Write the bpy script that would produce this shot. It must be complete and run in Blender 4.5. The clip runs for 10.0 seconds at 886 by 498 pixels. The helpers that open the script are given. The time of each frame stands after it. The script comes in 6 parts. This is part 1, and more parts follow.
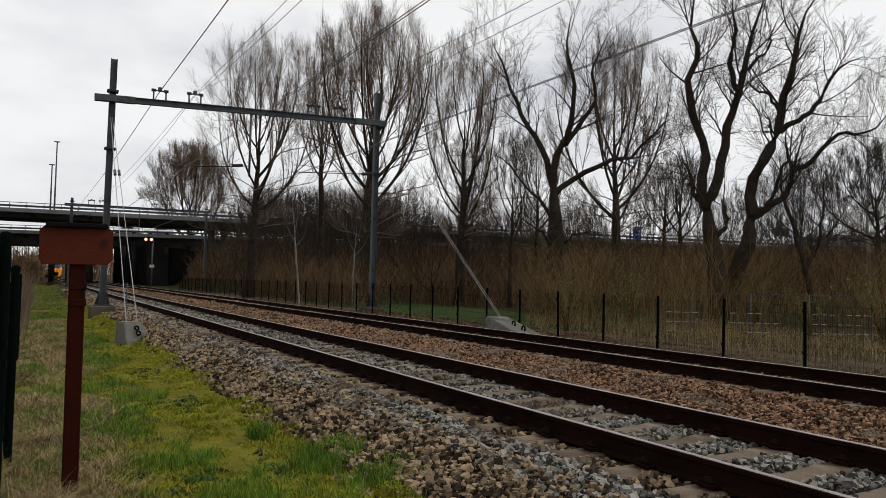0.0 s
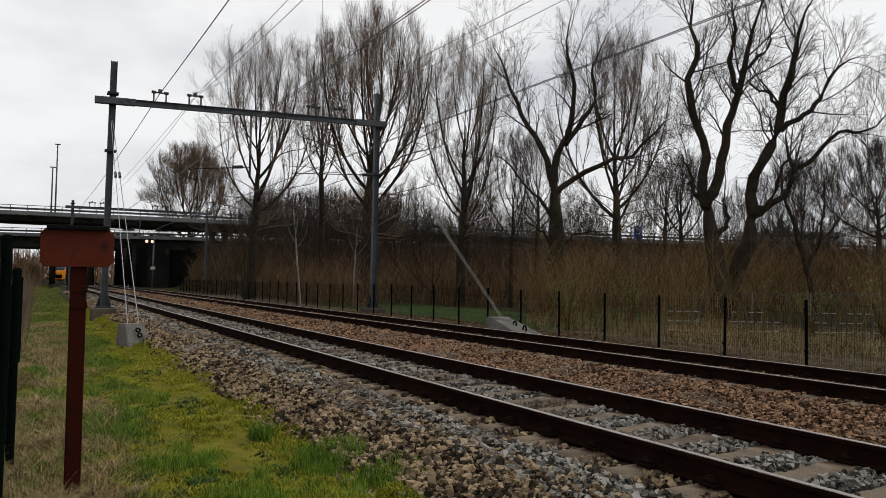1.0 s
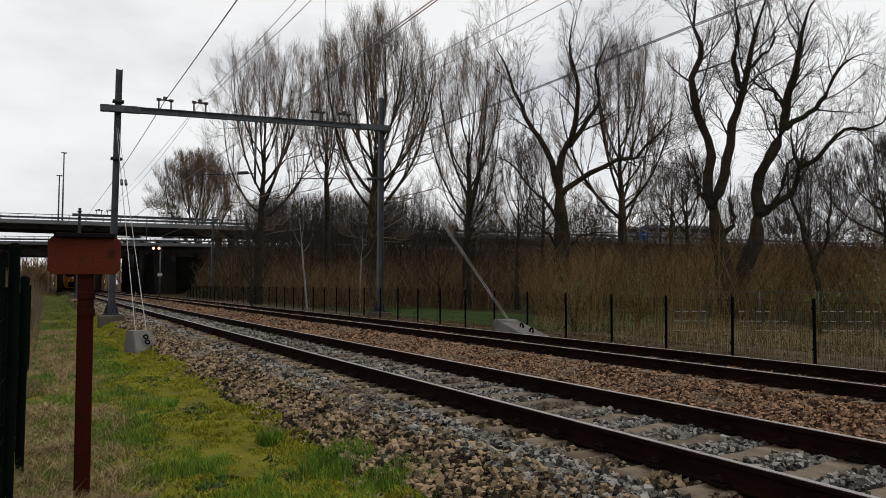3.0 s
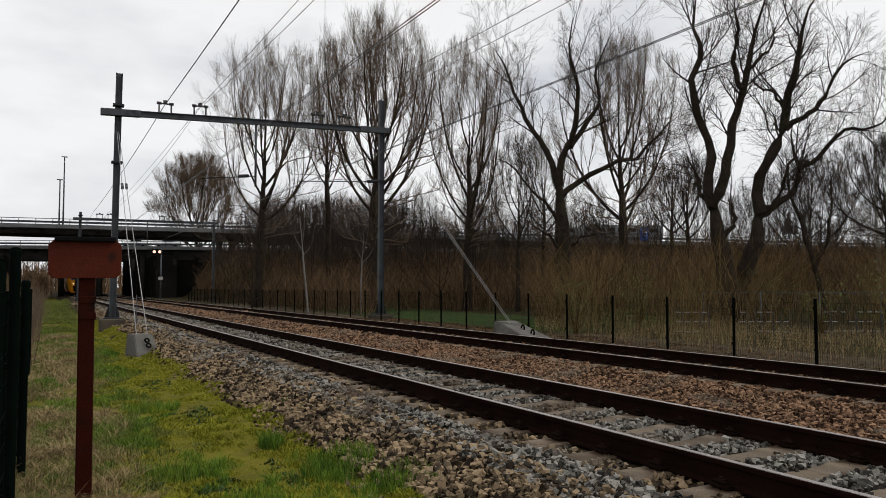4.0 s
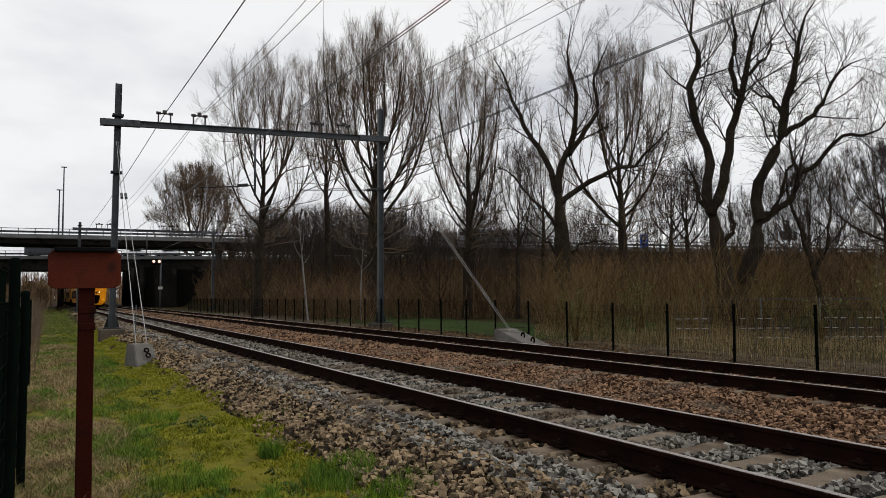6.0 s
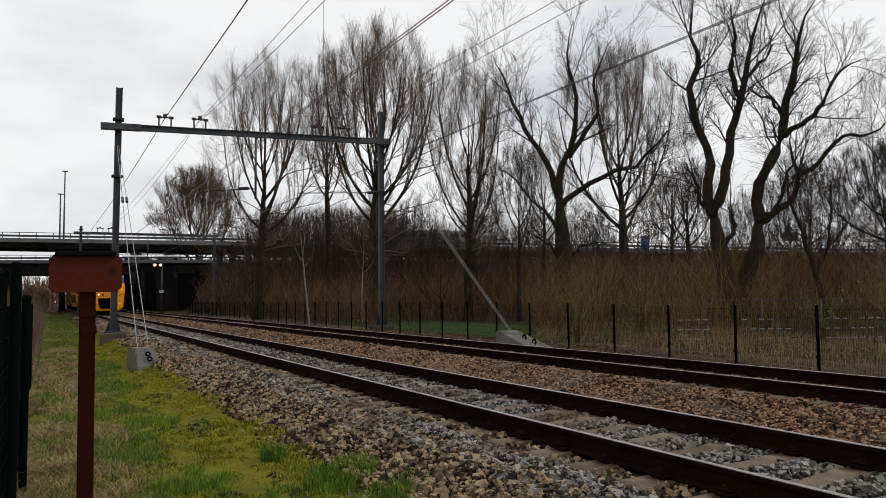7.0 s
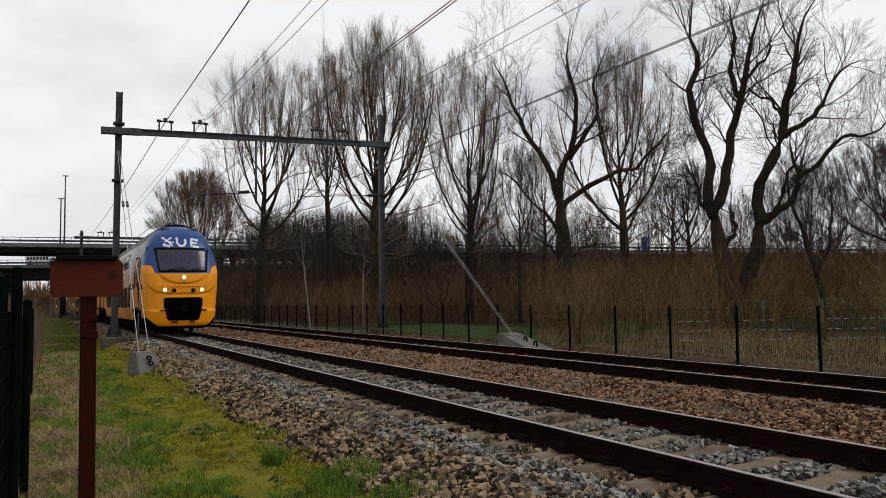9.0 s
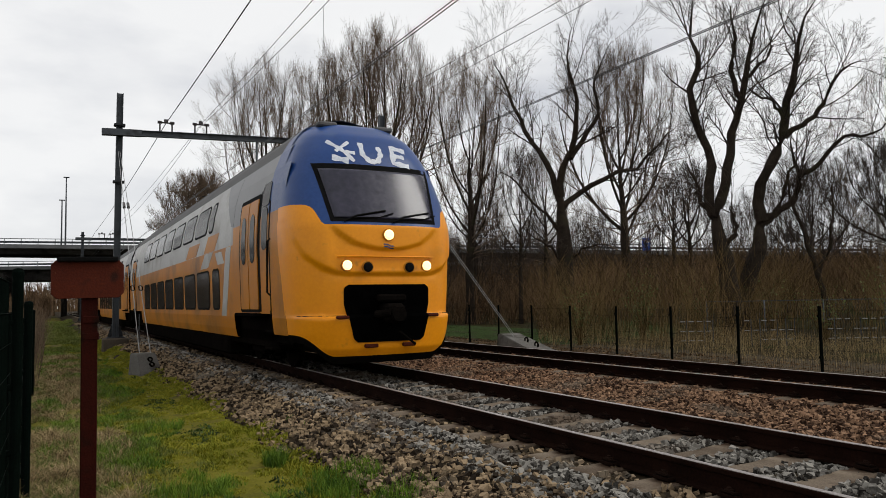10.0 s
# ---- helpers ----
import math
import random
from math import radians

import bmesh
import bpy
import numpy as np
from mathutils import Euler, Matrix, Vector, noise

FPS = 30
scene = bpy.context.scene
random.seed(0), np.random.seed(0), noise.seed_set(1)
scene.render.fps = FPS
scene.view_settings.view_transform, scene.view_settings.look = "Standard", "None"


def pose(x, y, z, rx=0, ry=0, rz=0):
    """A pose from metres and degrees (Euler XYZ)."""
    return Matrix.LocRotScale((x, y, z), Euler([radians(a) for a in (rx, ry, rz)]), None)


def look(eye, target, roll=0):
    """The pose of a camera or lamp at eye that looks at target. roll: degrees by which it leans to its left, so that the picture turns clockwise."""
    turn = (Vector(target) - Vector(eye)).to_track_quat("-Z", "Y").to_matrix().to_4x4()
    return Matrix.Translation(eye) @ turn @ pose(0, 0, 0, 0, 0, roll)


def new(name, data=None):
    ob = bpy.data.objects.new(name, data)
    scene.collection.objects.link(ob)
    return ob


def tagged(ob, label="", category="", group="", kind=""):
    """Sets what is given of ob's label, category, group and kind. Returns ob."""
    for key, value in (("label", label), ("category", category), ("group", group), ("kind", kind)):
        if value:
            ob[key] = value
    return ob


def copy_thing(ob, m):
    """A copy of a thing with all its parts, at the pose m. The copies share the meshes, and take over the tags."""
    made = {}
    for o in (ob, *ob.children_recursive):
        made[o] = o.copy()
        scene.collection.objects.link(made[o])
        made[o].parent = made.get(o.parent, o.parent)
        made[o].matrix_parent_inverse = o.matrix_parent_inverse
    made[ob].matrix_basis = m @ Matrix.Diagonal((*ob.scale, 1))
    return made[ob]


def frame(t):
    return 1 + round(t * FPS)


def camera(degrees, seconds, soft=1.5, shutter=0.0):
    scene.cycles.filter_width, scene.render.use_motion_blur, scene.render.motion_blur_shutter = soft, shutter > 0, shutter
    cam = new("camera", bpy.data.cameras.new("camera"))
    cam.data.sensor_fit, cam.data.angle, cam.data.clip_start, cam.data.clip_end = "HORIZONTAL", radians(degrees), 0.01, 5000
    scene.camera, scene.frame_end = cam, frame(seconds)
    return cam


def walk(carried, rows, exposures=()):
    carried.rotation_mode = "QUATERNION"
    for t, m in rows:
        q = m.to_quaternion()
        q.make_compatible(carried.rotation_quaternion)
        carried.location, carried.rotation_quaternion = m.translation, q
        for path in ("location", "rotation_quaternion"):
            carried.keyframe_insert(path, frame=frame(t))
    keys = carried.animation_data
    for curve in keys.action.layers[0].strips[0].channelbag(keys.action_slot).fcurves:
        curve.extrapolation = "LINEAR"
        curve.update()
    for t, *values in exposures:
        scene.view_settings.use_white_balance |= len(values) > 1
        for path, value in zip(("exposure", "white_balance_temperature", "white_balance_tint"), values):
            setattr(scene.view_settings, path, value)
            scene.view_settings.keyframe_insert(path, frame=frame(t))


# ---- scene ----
cam = camera(62.2, 10.0, 0.75)
PATH = [
    (0, (-0.004, 0.006, 1.549), (0.943, 1.765, 1.637), 1.2),
    (0.5, (-0.002, 0.003, 1.551), (0.943, 1.763, 1.64), 1.1),
    (1, (-0.004, 0.004, 1.55), (0.941, 1.764, 1.639), 0.9),
    (1.5, (-0.001, -0.003, 1.548), (0.94, 1.759, 1.64), 0.7),
    (2, (-0.005, 0.001, 1.548), (0.933, 1.765, 1.642), 0.4),
    (2.5, (-0.004, -0.006, 1.548), (0.93, 1.76, 1.644), 0.3),
    (4, (-0.002, -0.001, 1.548), (0.927, 1.767, 1.651), -0.1),
    (4.5, (-0.004, -0.002, 1.548), (0.927, 1.765, 1.656), -0.2),
    (5, (-0.001, -0.001, 1.547), (0.928, 1.767, 1.658), -0.2),
    (5.5, (-0.003, -0.001, 1.549), (0.927, 1.766, 1.668), -0.3),
    (7, (-0.001, -0.008, 1.548), (0.926, 1.759, 1.679), -0.7),
    (7.5, (-0.004, -0.006, 1.549), (0.924, 1.761, 1.684), -0.8),
    (8, (-0.001, 0.001, 1.552), (0.926, 1.768, 1.689), -0.8),
    (8.5, (0.001, 0.006, 1.549), (0.927, 1.773, 1.688), -0.9),
    (9, (-0.002, 0.0, 1.549), (0.924, 1.768, 1.687), -1.0),
    (9.5, (-0.001, 0.002, 1.548), (0.923, 1.771, 1.687), -1.0),
    (10, (-0.001, 0.001, 1.549), (0.923, 1.77, 1.689), -1.1),
]
walk(cam, [(t, look(eye, target, roll)) for t, eye, target, roll in PATH])

# ---- world, sun, exposure ----
world = bpy.data.worlds.new("overcast_sky")
scene.world = world
world.use_nodes = True
wn, wl = world.node_tree.nodes, world.node_tree.links
wn.clear()
w_out = wn.new("ShaderNodeOutputWorld")
w_bg = wn.new("ShaderNodeBackground")
w_sky = wn.new("ShaderNodeTexSky")
w_sky.sky_type = "NISHITA"
w_sky.sun_disc = False
w_sky.sun_elevation = radians(38)
w_sky.sun_rotation = radians(119)
w_co = wn.new("ShaderNodeTexCoord")
w_map = wn.new("ShaderNodeMapping")
w_map.inputs["Scale"].default_value = (1.0, 1.0, 2.6)
w_map.inputs["Rotation"].default_value = (0, 0, radians(125))
w_n = wn.new("ShaderNodeTexNoise")
w_n.inputs["Scale"].default_value = 2.3
w_n.inputs["Detail"].default_value = 7
w_n.inputs["Roughness"].default_value = 0.52
w_ramp = wn.new("ShaderNodeValToRGB")
w_ramp.color_ramp.elements[0].position, w_ramp.color_ramp.elements[0].color = 0.34, (6.7, 6.85, 7.25, 1)
w_ramp.color_ramp.elements[1].position, w_ramp.color_ramp.elements[1].color = 0.56, (9.5, 9.5, 9.5, 1)
w_mix = wn.new("ShaderNodeMixRGB")
w_mix.inputs["Fac"].default_value = 0.93
wl.new(w_co.outputs["Generated"], w_map.inputs["Vector"])
wl.new(w_map.outputs["Vector"], w_n.inputs["Vector"])
wl.new(w_n.outputs["Fac"], w_ramp.inputs["Fac"])
wl.new(w_sky.outputs["Color"], w_mix.inputs["Color1"])
wl.new(w_ramp.outputs["Color"], w_mix.inputs["Color2"])
wl.new(w_mix.outputs["Color"], w_bg.inputs["Color"])
w_bg.inputs["Strength"].default_value = 0.1
wl.new(w_bg.outputs["Background"], w_out.inputs["Surface"])

sun = new("sun", bpy.data.lights.new("sun", "SUN"))
sun.data.energy, sun.data.angle, sun.data.color = 1.3, radians(22), (1.0, 0.97, 0.92)
sun.matrix_basis = look((0, 0, 60), (-36, 20, 20))
scene.view_settings.exposure = 0.0

RNG = np.random.default_rng(7)
H = Vector((0.474, 0.8805, 0))    # the way the camera faces, over the ground
RIGHT = Vector((0.8805, -0.474, 0))


# ---- materials ----
def mat(name, dark, light, rough=0.8, metal=0.0, scale=6.0, fine=60.0, bump=0.3, island=0.0, rand=0.0, extra=None, spec=0.5):
    """Two tones mixed by noise at two scales, with relief; island, rand: variation from piece to piece.
    extra: (colour, scale, low, high) for stains with a shape of their own."""
    m = bpy.data.materials.new(name)
    m.use_nodes = True
    n, l = m.node_tree.nodes, m.node_tree.links
    b = n["Principled BSDF"]
    b.inputs["Metallic"].default_value = metal
    b.inputs["Specular IOR Level"].default_value = spec
    co = n.new("ShaderNodeTexCoord")
    big, small = n.new("ShaderNodeTexNoise"), n.new("ShaderNodeTexNoise")
    big.inputs["Scale"].default_value, small.inputs["Scale"].default_value = scale, fine
    big.inputs["Detail"].default_value, small.inputs["Detail"].default_value = 5, 4
    for t in (big, small):
        l.new(co.outputs["Object"], t.inputs["Vector"])
    add = n.new("ShaderNodeMath")
    add.operation = "ADD"
    l.new(big.outputs["Fac"], add.inputs[0])
    l.new(small.outputs["Fac"], add.inputs[1])
    fac = add.outputs[0]
    for on, node, socket in ((island, "ShaderNodeNewGeometry", "Random Per Island"), (rand, "ShaderNodeObjectInfo", "Random")):
        if on:
            g, ma = n.new(node), n.new("ShaderNodeMath")
            ma.operation = "MULTIPLY_ADD"
            ma.inputs[1].default_value = on
            l.new(g.outputs[socket], ma.inputs[0])
            l.new(fac, ma.inputs[2])
            off = n.new("ShaderNodeMath")
            off.operation = "SUBTRACT"
            off.inputs[1].default_value = on / 2
            l.new(ma.outputs[0], off.inputs[0])
            fac = off.outputs[0]
    ramp = n.new("ShaderNodeMapRange")
    ramp.inputs["From Min"].default_value, ramp.inputs["From Max"].default_value = 0.65, 1.35
    l.new(fac, ramp.inputs["Value"])
    mix = n.new("ShaderNodeMixRGB")
    mix.inputs["Color1"].default_value, mix.inputs["Color2"].default_value = (*dark, 1), (*light, 1)
    l.new(ramp.outputs["Result"], mix.inputs["Fac"])
    col = mix.outputs["Color"]
    if extra:
        for ecol, escale, low, high in (extra if isinstance(extra, list) else [extra]):
            e, er, em = n.new("ShaderNodeTexNoise"), n.new("ShaderNodeMapRange"), n.new("ShaderNodeMixRGB")
            e.inputs["Scale"].default_value, e.inputs["Detail"].default_value = escale, 6
            er.inputs["From Min"].default_value, er.inputs["From Max"].default_value = low, high
            em.inputs["Color2"].default_value = (*ecol, 1)
            l.new(co.outputs["Object"], e.inputs["Vector"])
            l.new(e.outputs["Fac"], er.inputs["Value"])
            l.new(er.outputs["Result"], em.inputs["Fac"])
            l.new(col, em.inputs["Color1"])
            col = em.outputs["Color"]
    l.new(col, b.inputs["Base Color"])
    ro = n.new("ShaderNodeMapRange")
    ro.inputs["To Min"].default_value, ro.inputs["To Max"].default_value = max(0.03, rough - 0.1), min(1, rough + 0.1)
    l.new(small.outputs["Fac"], ro.inputs["Value"])
    l.new(ro.outputs["Result"], b.inputs["Roughness"])
    if bump:
        bp = n.new("ShaderNodeBump")
        bp.inputs["Strength"].default_value, bp.inputs["Distance"].default_value = bump, 0.01
        l.new(small.outputs["Fac"], bp.inputs["Height"])
        l.new(bp.outputs["Normal"], b.inputs["Normal"])
    return m


def glow(name, colour, strength):
    m = bpy.data.materials.new(name)
    m.use_nodes = True
    b = m.node_tree.nodes["Principled BSDF"]
    b.inputs["Base Color"].default_value = (*colour, 1)
    b.inputs["Emission Color"].default_value = (*colour, 1)
    b.inputs["Emission Strength"].default_value = strength
    return m


M = {
    "soil": mat("soil", (0.018, 0.013, 0.0062), (0.042, 0.032, 0.0148), 0.97, 0, 0.35, 14, 0.6, extra=((0.03, 0.035, 0.0078), 0.5, 0.5, 0.68), spec=0.03),
    "moss": mat("moss", (0.075, 0.075, 0.008), (0.17, 0.145, 0.018), 0.97, 0, 1.2, 40, 0.8, extra=((0.05, 0.045, 0.018), 1.4, 0.55, 0.7), spec=0.05),
    "grass": mat("grass", (0.022, 0.062, 0.006), (0.15, 0.235, 0.020), 0.75, 0, 0.8, 9, 0, island=0.5, spec=0.15),
    "mossgrass": mat("moss_sprigs", (0.11, 0.120, 0.010), (0.27, 0.255, 0.030), 0.9, 0, 0.8, 9, 0, island=0.6, spec=0.05),
    "straw": mat("dry_straw", (0.07, 0.048, 0.02), (0.38, 0.285, 0.145), 0.85, 0, 1.5, 20, 0, island=0.9, spec=0.1),
    "ballast_bed": mat("ballast_bed", (0.018, 0.013, 0.0078), (0.045, 0.034, 0.0203), 0.97, 0, 2, 30, 1.0, spec=0.03),
    "stone_grey": mat("ballast_grey", (0.026, 0.023, 0.019), (0.255, 0.238, 0.208), 0.88, 0, 1.1, 25, 0.5, island=1.25, extra=((0.10, 0.072, 0.05), 0.8, 0.50, 0.68), spec=0.15),
    "stone_brown": mat("ballast_brown", (0.020, 0.014, 0.009), (0.27, 0.195, 0.118), 0.88, 0, 1.2, 25, 0.5, island=1.25, extra=((0.20, 0.18, 0.15), 0.9, 0.60, 0.74), spec=0.08),
    "stone_rust": mat("ballast_rusty", (0.030, 0.016, 0.010), (0.27, 0.162, 0.098), 0.9, 0, 0.9, 25, 0.5, island=1.2, extra=((0.17, 0.135, 0.10), 1.0, 0.54, 0.72), spec=0.05),
    "sleeper": mat("sleeper_concrete", (0.085, 0.063, 0.044), (0.20, 0.16, 0.118), 0.93, 0, 4, 70, 0.4, rand=0.5, extra=((0.05, 0.03, 0.018), 3, 0.50, 0.70), spec=0.1),
    "rail": mat("rusty_rail_steel", (0.0035, 0.0017, 0.0012), (0.017, 0.0072, 0.0045), 0.85, 0.0, 3, 50, 0.3, spec=0.02),
    "rail_top": mat("polished_rail_top", (0.30, 0.26, 0.24), (0.50, 0.46, 0.44), 0.5, 0.85, 1.2, 60, 0.05),
    "clip": mat("rusty_clip", (0.004, 0.0025, 0.002), (0.018, 0.009, 0.006), 0.85, 0.0, 20, 90, 0.4, spec=0.02),
    "galv": mat("galvanised_steel", (0.035, 0.040, 0.045), (0.085, 0.092, 0.10), 0.6, 0.2, 1.5, 40, 0.15, extra=((0.025, 0.025, 0.026), 2, 0.55, 0.72), spec=0.25),
    "dark_steel": mat("dark_painted_steel", (0.010, 0.011, 0.012), (0.03, 0.032, 0.035), 0.6, 0.1, 3, 50, 0.15, spec=0.2),
    "wire": mat("bronze_wire", (0.03, 0.03, 0.03), (0.07, 0.068, 0.065), 0.5, 0.6, 3, 40, 0),
    "steel_cable": mat("stay_cable", (0.22, 0.22, 0.215), (0.36, 0.36, 0.35), 0.45, 0.6, 3, 40, 0),
    "insul": mat("brown_insulator", (0.012, 0.010, 0.010), (0.04, 0.03, 0.028), 0.25, 0, 8, 40, 0),
    "concrete": mat("weathered_concrete", (0.075, 0.070, 0.062), (0.17, 0.16, 0.145), 0.95, 0, 1.4, 45, 0.4, extra=((0.05, 0.045, 0.038), 2.2, 0.5, 0.7), spec=0.15),
    "concrete_dark": mat("stained_bridge_concrete", (0.03, 0.028, 0.026), (0.075, 0.07, 0.065), 0.95, 0, 0.25, 9, 0.3, extra=((0.016, 0.015, 0.014), 0.5, 0.5, 0.7), spec=0.04),
    # abutment concrete with the under-deck shade put into its colour, plus pale patches
    "underpass_shade": mat("shade_dark_abutment_concrete", (0.008, 0.0075, 0.007), (0.024, 0.022, 0.02), 0.96, 0, 0.3, 9, 0.3, extra=((0.05, 0.047, 0.042), 0.6, 0.62, 0.72), spec=0.0),
    "parapet": mat("parapet_concrete", (0.10, 0.10, 0.10), (0.20, 0.20, 0.20), 0.95, 0, 0.3, 9, 0.3, spec=0.1),
    "red_rust": mat("red_brown_paint", (0.042, 0.008, 0.004), (0.085, 0.016, 0.006), 0.75, 0.0, 5, 70, 0.3, extra=[((0.026, 0.008, 0.005), 9, 0.56, 0.7), ((0.17, 0.085, 0.06), 26, 0.70, 0.78)], spec=0.1),
    "dark_red": mat("dark_red_brown_paint", (0.018, 0.0035, 0.002), (0.036, 0.006, 0.0035), 0.75, 0.0, 5, 70, 0.3, extra=((0.010, 0.005, 0.003), 6, 0.55, 0.7), spec=0.04),
    "green_paint": mat("dark_green_coating", (0.0012, 0.0024, 0.0016), (0.003, 0.006, 0.0045), 0.7, 0, 4, 60, 0.1, spec=0.01),
    "black_post": mat("black_green_coating", (0.001, 0.0015, 0.001), (0.003, 0.004, 0.003), 0.7, 0, 4, 60, 0.1, spec=0.02),
    "bark": mat("dark_bark", (0.012, 0.009, 0.007), (0.045, 0.035, 0.026), 0.97, 0, 3, 25, 1.0, extra=((0.04, 0.042, 0.018), 0.7, 0.56, 0.76), spec=0.02),
    "twig": mat("brown_twigs", (0.06, 0.042, 0.029), (0.17, 0.122, 0.082), 0.95, 0, 0.5, 9, 0, island=0.5, spec=0.1),
    "twig_dark": mat("dark_twigs", (0.018, 0.014, 0.011), (0.06, 0.045, 0.035), 0.95, 0, 0.5, 9, 0, island=0.5, spec=0.1),
    "birch": mat("birch_bark", (0.06, 0.055, 0.05), (0.27, 0.255, 0.235), 0.9, 0, 4, 30, 0.4, spec=0.1),
    "brush": mat("brown_brush", (0.038, 0.024, 0.013), (0.18, 0.115, 0.064), 0.97, 0, 0.22, 6, 0, island=0.9, spec=0.0),
    "brush_olive": mat("olive_brush", (0.036, 0.025, 0.011), (0.20, 0.136, 0.060), 0.97, 0, 0.3, 6, 0, island=0.9, spec=0.0),
    "lawn": mat("lawn", (0.018, 0.036, 0.008), (0.038, 0.062, 0.013), 0.97, 0, 0.6, 12, 0.8, extra=((0.036, 0.028, 0.016), 0.8, 0.50, 0.66), spec=0.05),
    "litter": mat("leaf_litter", (0.018, 0.013, 0.0070), (0.085, 0.062, 0.0328), 0.97, 0, 1.5, 18, 0.8, spec=0.1),
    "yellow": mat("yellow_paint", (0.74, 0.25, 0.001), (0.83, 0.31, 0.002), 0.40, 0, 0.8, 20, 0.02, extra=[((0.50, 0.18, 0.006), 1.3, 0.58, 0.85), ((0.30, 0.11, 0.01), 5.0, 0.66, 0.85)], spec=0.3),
    "blue": mat("blue_paint", (0.007, 0.038, 0.15), (0.012, 0.052, 0.20), 0.35, 0, 0.8, 20, 0.02, extra=((0.035, 0.075, 0.19), 2.0, 0.6, 0.8), spec=0.3),
    "white_grey": mat("pale_grey_paint", (0.32, 0.315, 0.30), (0.47, 0.465, 0.45), 0.42, 0, 0.6, 15, 0.02, extra=((0.19, 0.16, 0.12), 1.1, 0.50, 0.76), spec=0.25),
    "mid_grey": mat("grey_paint", (0.15, 0.15, 0.155), (0.22, 0.22, 0.22), 0.45, 0, 0.6, 15, 0.02),
    "roof_grey": mat("sooty_roof_paint", (0.045, 0.044, 0.043), (0.09, 0.087, 0.083), 0.7, 0, 0.7, 15, 0.1),
    "black": mat("black_rubber", (0.003, 0.003, 0.003), (0.009, 0.009, 0.009), 0.75, 0, 5, 40, 0.1, spec=0.03),
    "pit": mat("recess_shade_black", (0.0006, 0.0006, 0.0006), (0.002, 0.002, 0.002), 0.95, 0, 5, 40, 0, spec=0.0),
    # grimy metal, blackened further so the shade beneath the train is in its colour
    "under": mat("grimy_shaded_underframe", (0.002, 0.0018, 0.0016), (0.008, 0.0065, 0.0055), 0.85, 0.0, 3, 30, 0.3, spec=0.0),
    "glass": mat("tinted_train_glass", (0.016, 0.015, 0.013), (0.035, 0.033, 0.030), 0.12, 0, 2, 10, 0, spec=0.03),
    "tag": mat("white_spray_paint", (0.42, 0.46, 0.52), (0.72, 0.74, 0.77), 0.6, 0, 4, 30, 0.05),
    "lamp": glow("headlight_glow", (1.0, 0.72, 0.33), 1.75),
    "signal": glow("signal_glow", (1.0, 0.55, 0.42), 1.15),
    "car_white": mat("white_car_paint", (0.62, 0.63, 0.64), (0.75, 0.75, 0.76), 0.3, 0, 2, 20, 0),
    "car_dark": mat("dark_vehicle_paint", (0.03, 0.035, 0.045), (0.06, 0.065, 0.08), 0.4, 0, 2, 20, 0),
    "sign_blue": mat("blue_sign", (0.01, 0.07, 0.34), (0.015, 0.09, 0.42), 0.4, 0, 2, 20, 0),
    "footing": mat("dirty_footing_concrete", (0.035, 0.028, 0.02), (0.10, 0.082, 0.062), 0.95, 0, 1.6, 40, 0.4, spec=0.1),
    # the side's shade is put into this darker yellow, along with brown grime
    "side_yellow": mat("grimy_shaded_yellow_paint", (0.36, 0.125, 0.004), (0.54, 0.20, 0.006), 0.42, 0, 0.7, 18, 0.03, extra=((0.17, 0.072, 0.015), 0.9, 0.46, 0.74), spec=0.2),
    "pale_grass": mat("pale_grass", (0.050, 0.075, 0.014), (0.165, 0.18, 0.042), 0.8, 0, 0.9, 9, 0, island=0.6, spec=0.1),
    "weed": mat("dark_weed_leaves", (0.012, 0.028, 0.006), (0.05, 0.085, 0.016), 0.7, 0, 1.0, 12, 0, island=0.7, spec=0.2),
    "flakes": mat("dead_leaves", (0.035, 0.02, 0.010), (0.20, 0.125, 0.065), 0.9, 0, 1.5, 20, 0, island=1.0, spec=0.1),
    "screen": mat("windscreen_glass", (0.012, 0.013, 0.022), (0.035, 0.032, 0.055), 0.2, 0, 1.2, 10, 0, spec=0.35),
    "brush_dark": mat("dark_brown_brush", (0.022, 0.014, 0.008), (0.13, 0.084, 0.048), 0.97, 0, 0.22, 6, 0, island=0.9, spec=0.0),
    "leaf": mat("young_green_leaves", (0.06, 0.09, 0.02), (0.16, 0.19, 0.045), 0.8, 0, 1, 9, 0, island=0.6),
}


# ---- mesh helpers ----
def mesh(name, verts, faces, material=None, smooth=False):
    me = bpy.data.meshes.new(name)
    me.from_pydata([tuple(v) for v in verts], [], [tuple(f) for f in faces])
    if material:
        me.materials.append(material)
    if smooth:
        me.shade_smooth()
    me.update()
    return me


def fast_mesh(name, verts, faces, material, smooth=False):
    """Mesh from numpy arrays: verts (n, 3), faces (m, 3 or 4)."""
    me = bpy.data.meshes.new(name)
    k = faces.shape[1]
    me.vertices.add(len(verts))
    me.vertices.foreach_set("co", np.ascontiguousarray(verts, dtype=np.float32).ravel())
    me.loops.add(faces.size)
    me.loops.foreach_set("vertex_index", np.ascontiguousarray(faces, dtype=np.int32).ravel())
    me.polygons.add(len(faces))
    me.polygons.foreach_set("loop_start", np.arange(0, faces.size, k, dtype=np.int32))
    me.polygons.foreach_set("use_smooth", np.full(len(faces), smooth, dtype=bool))
    me.materials.append(material)
    me.update(calc_edges=True)
    me.validate()
    return me


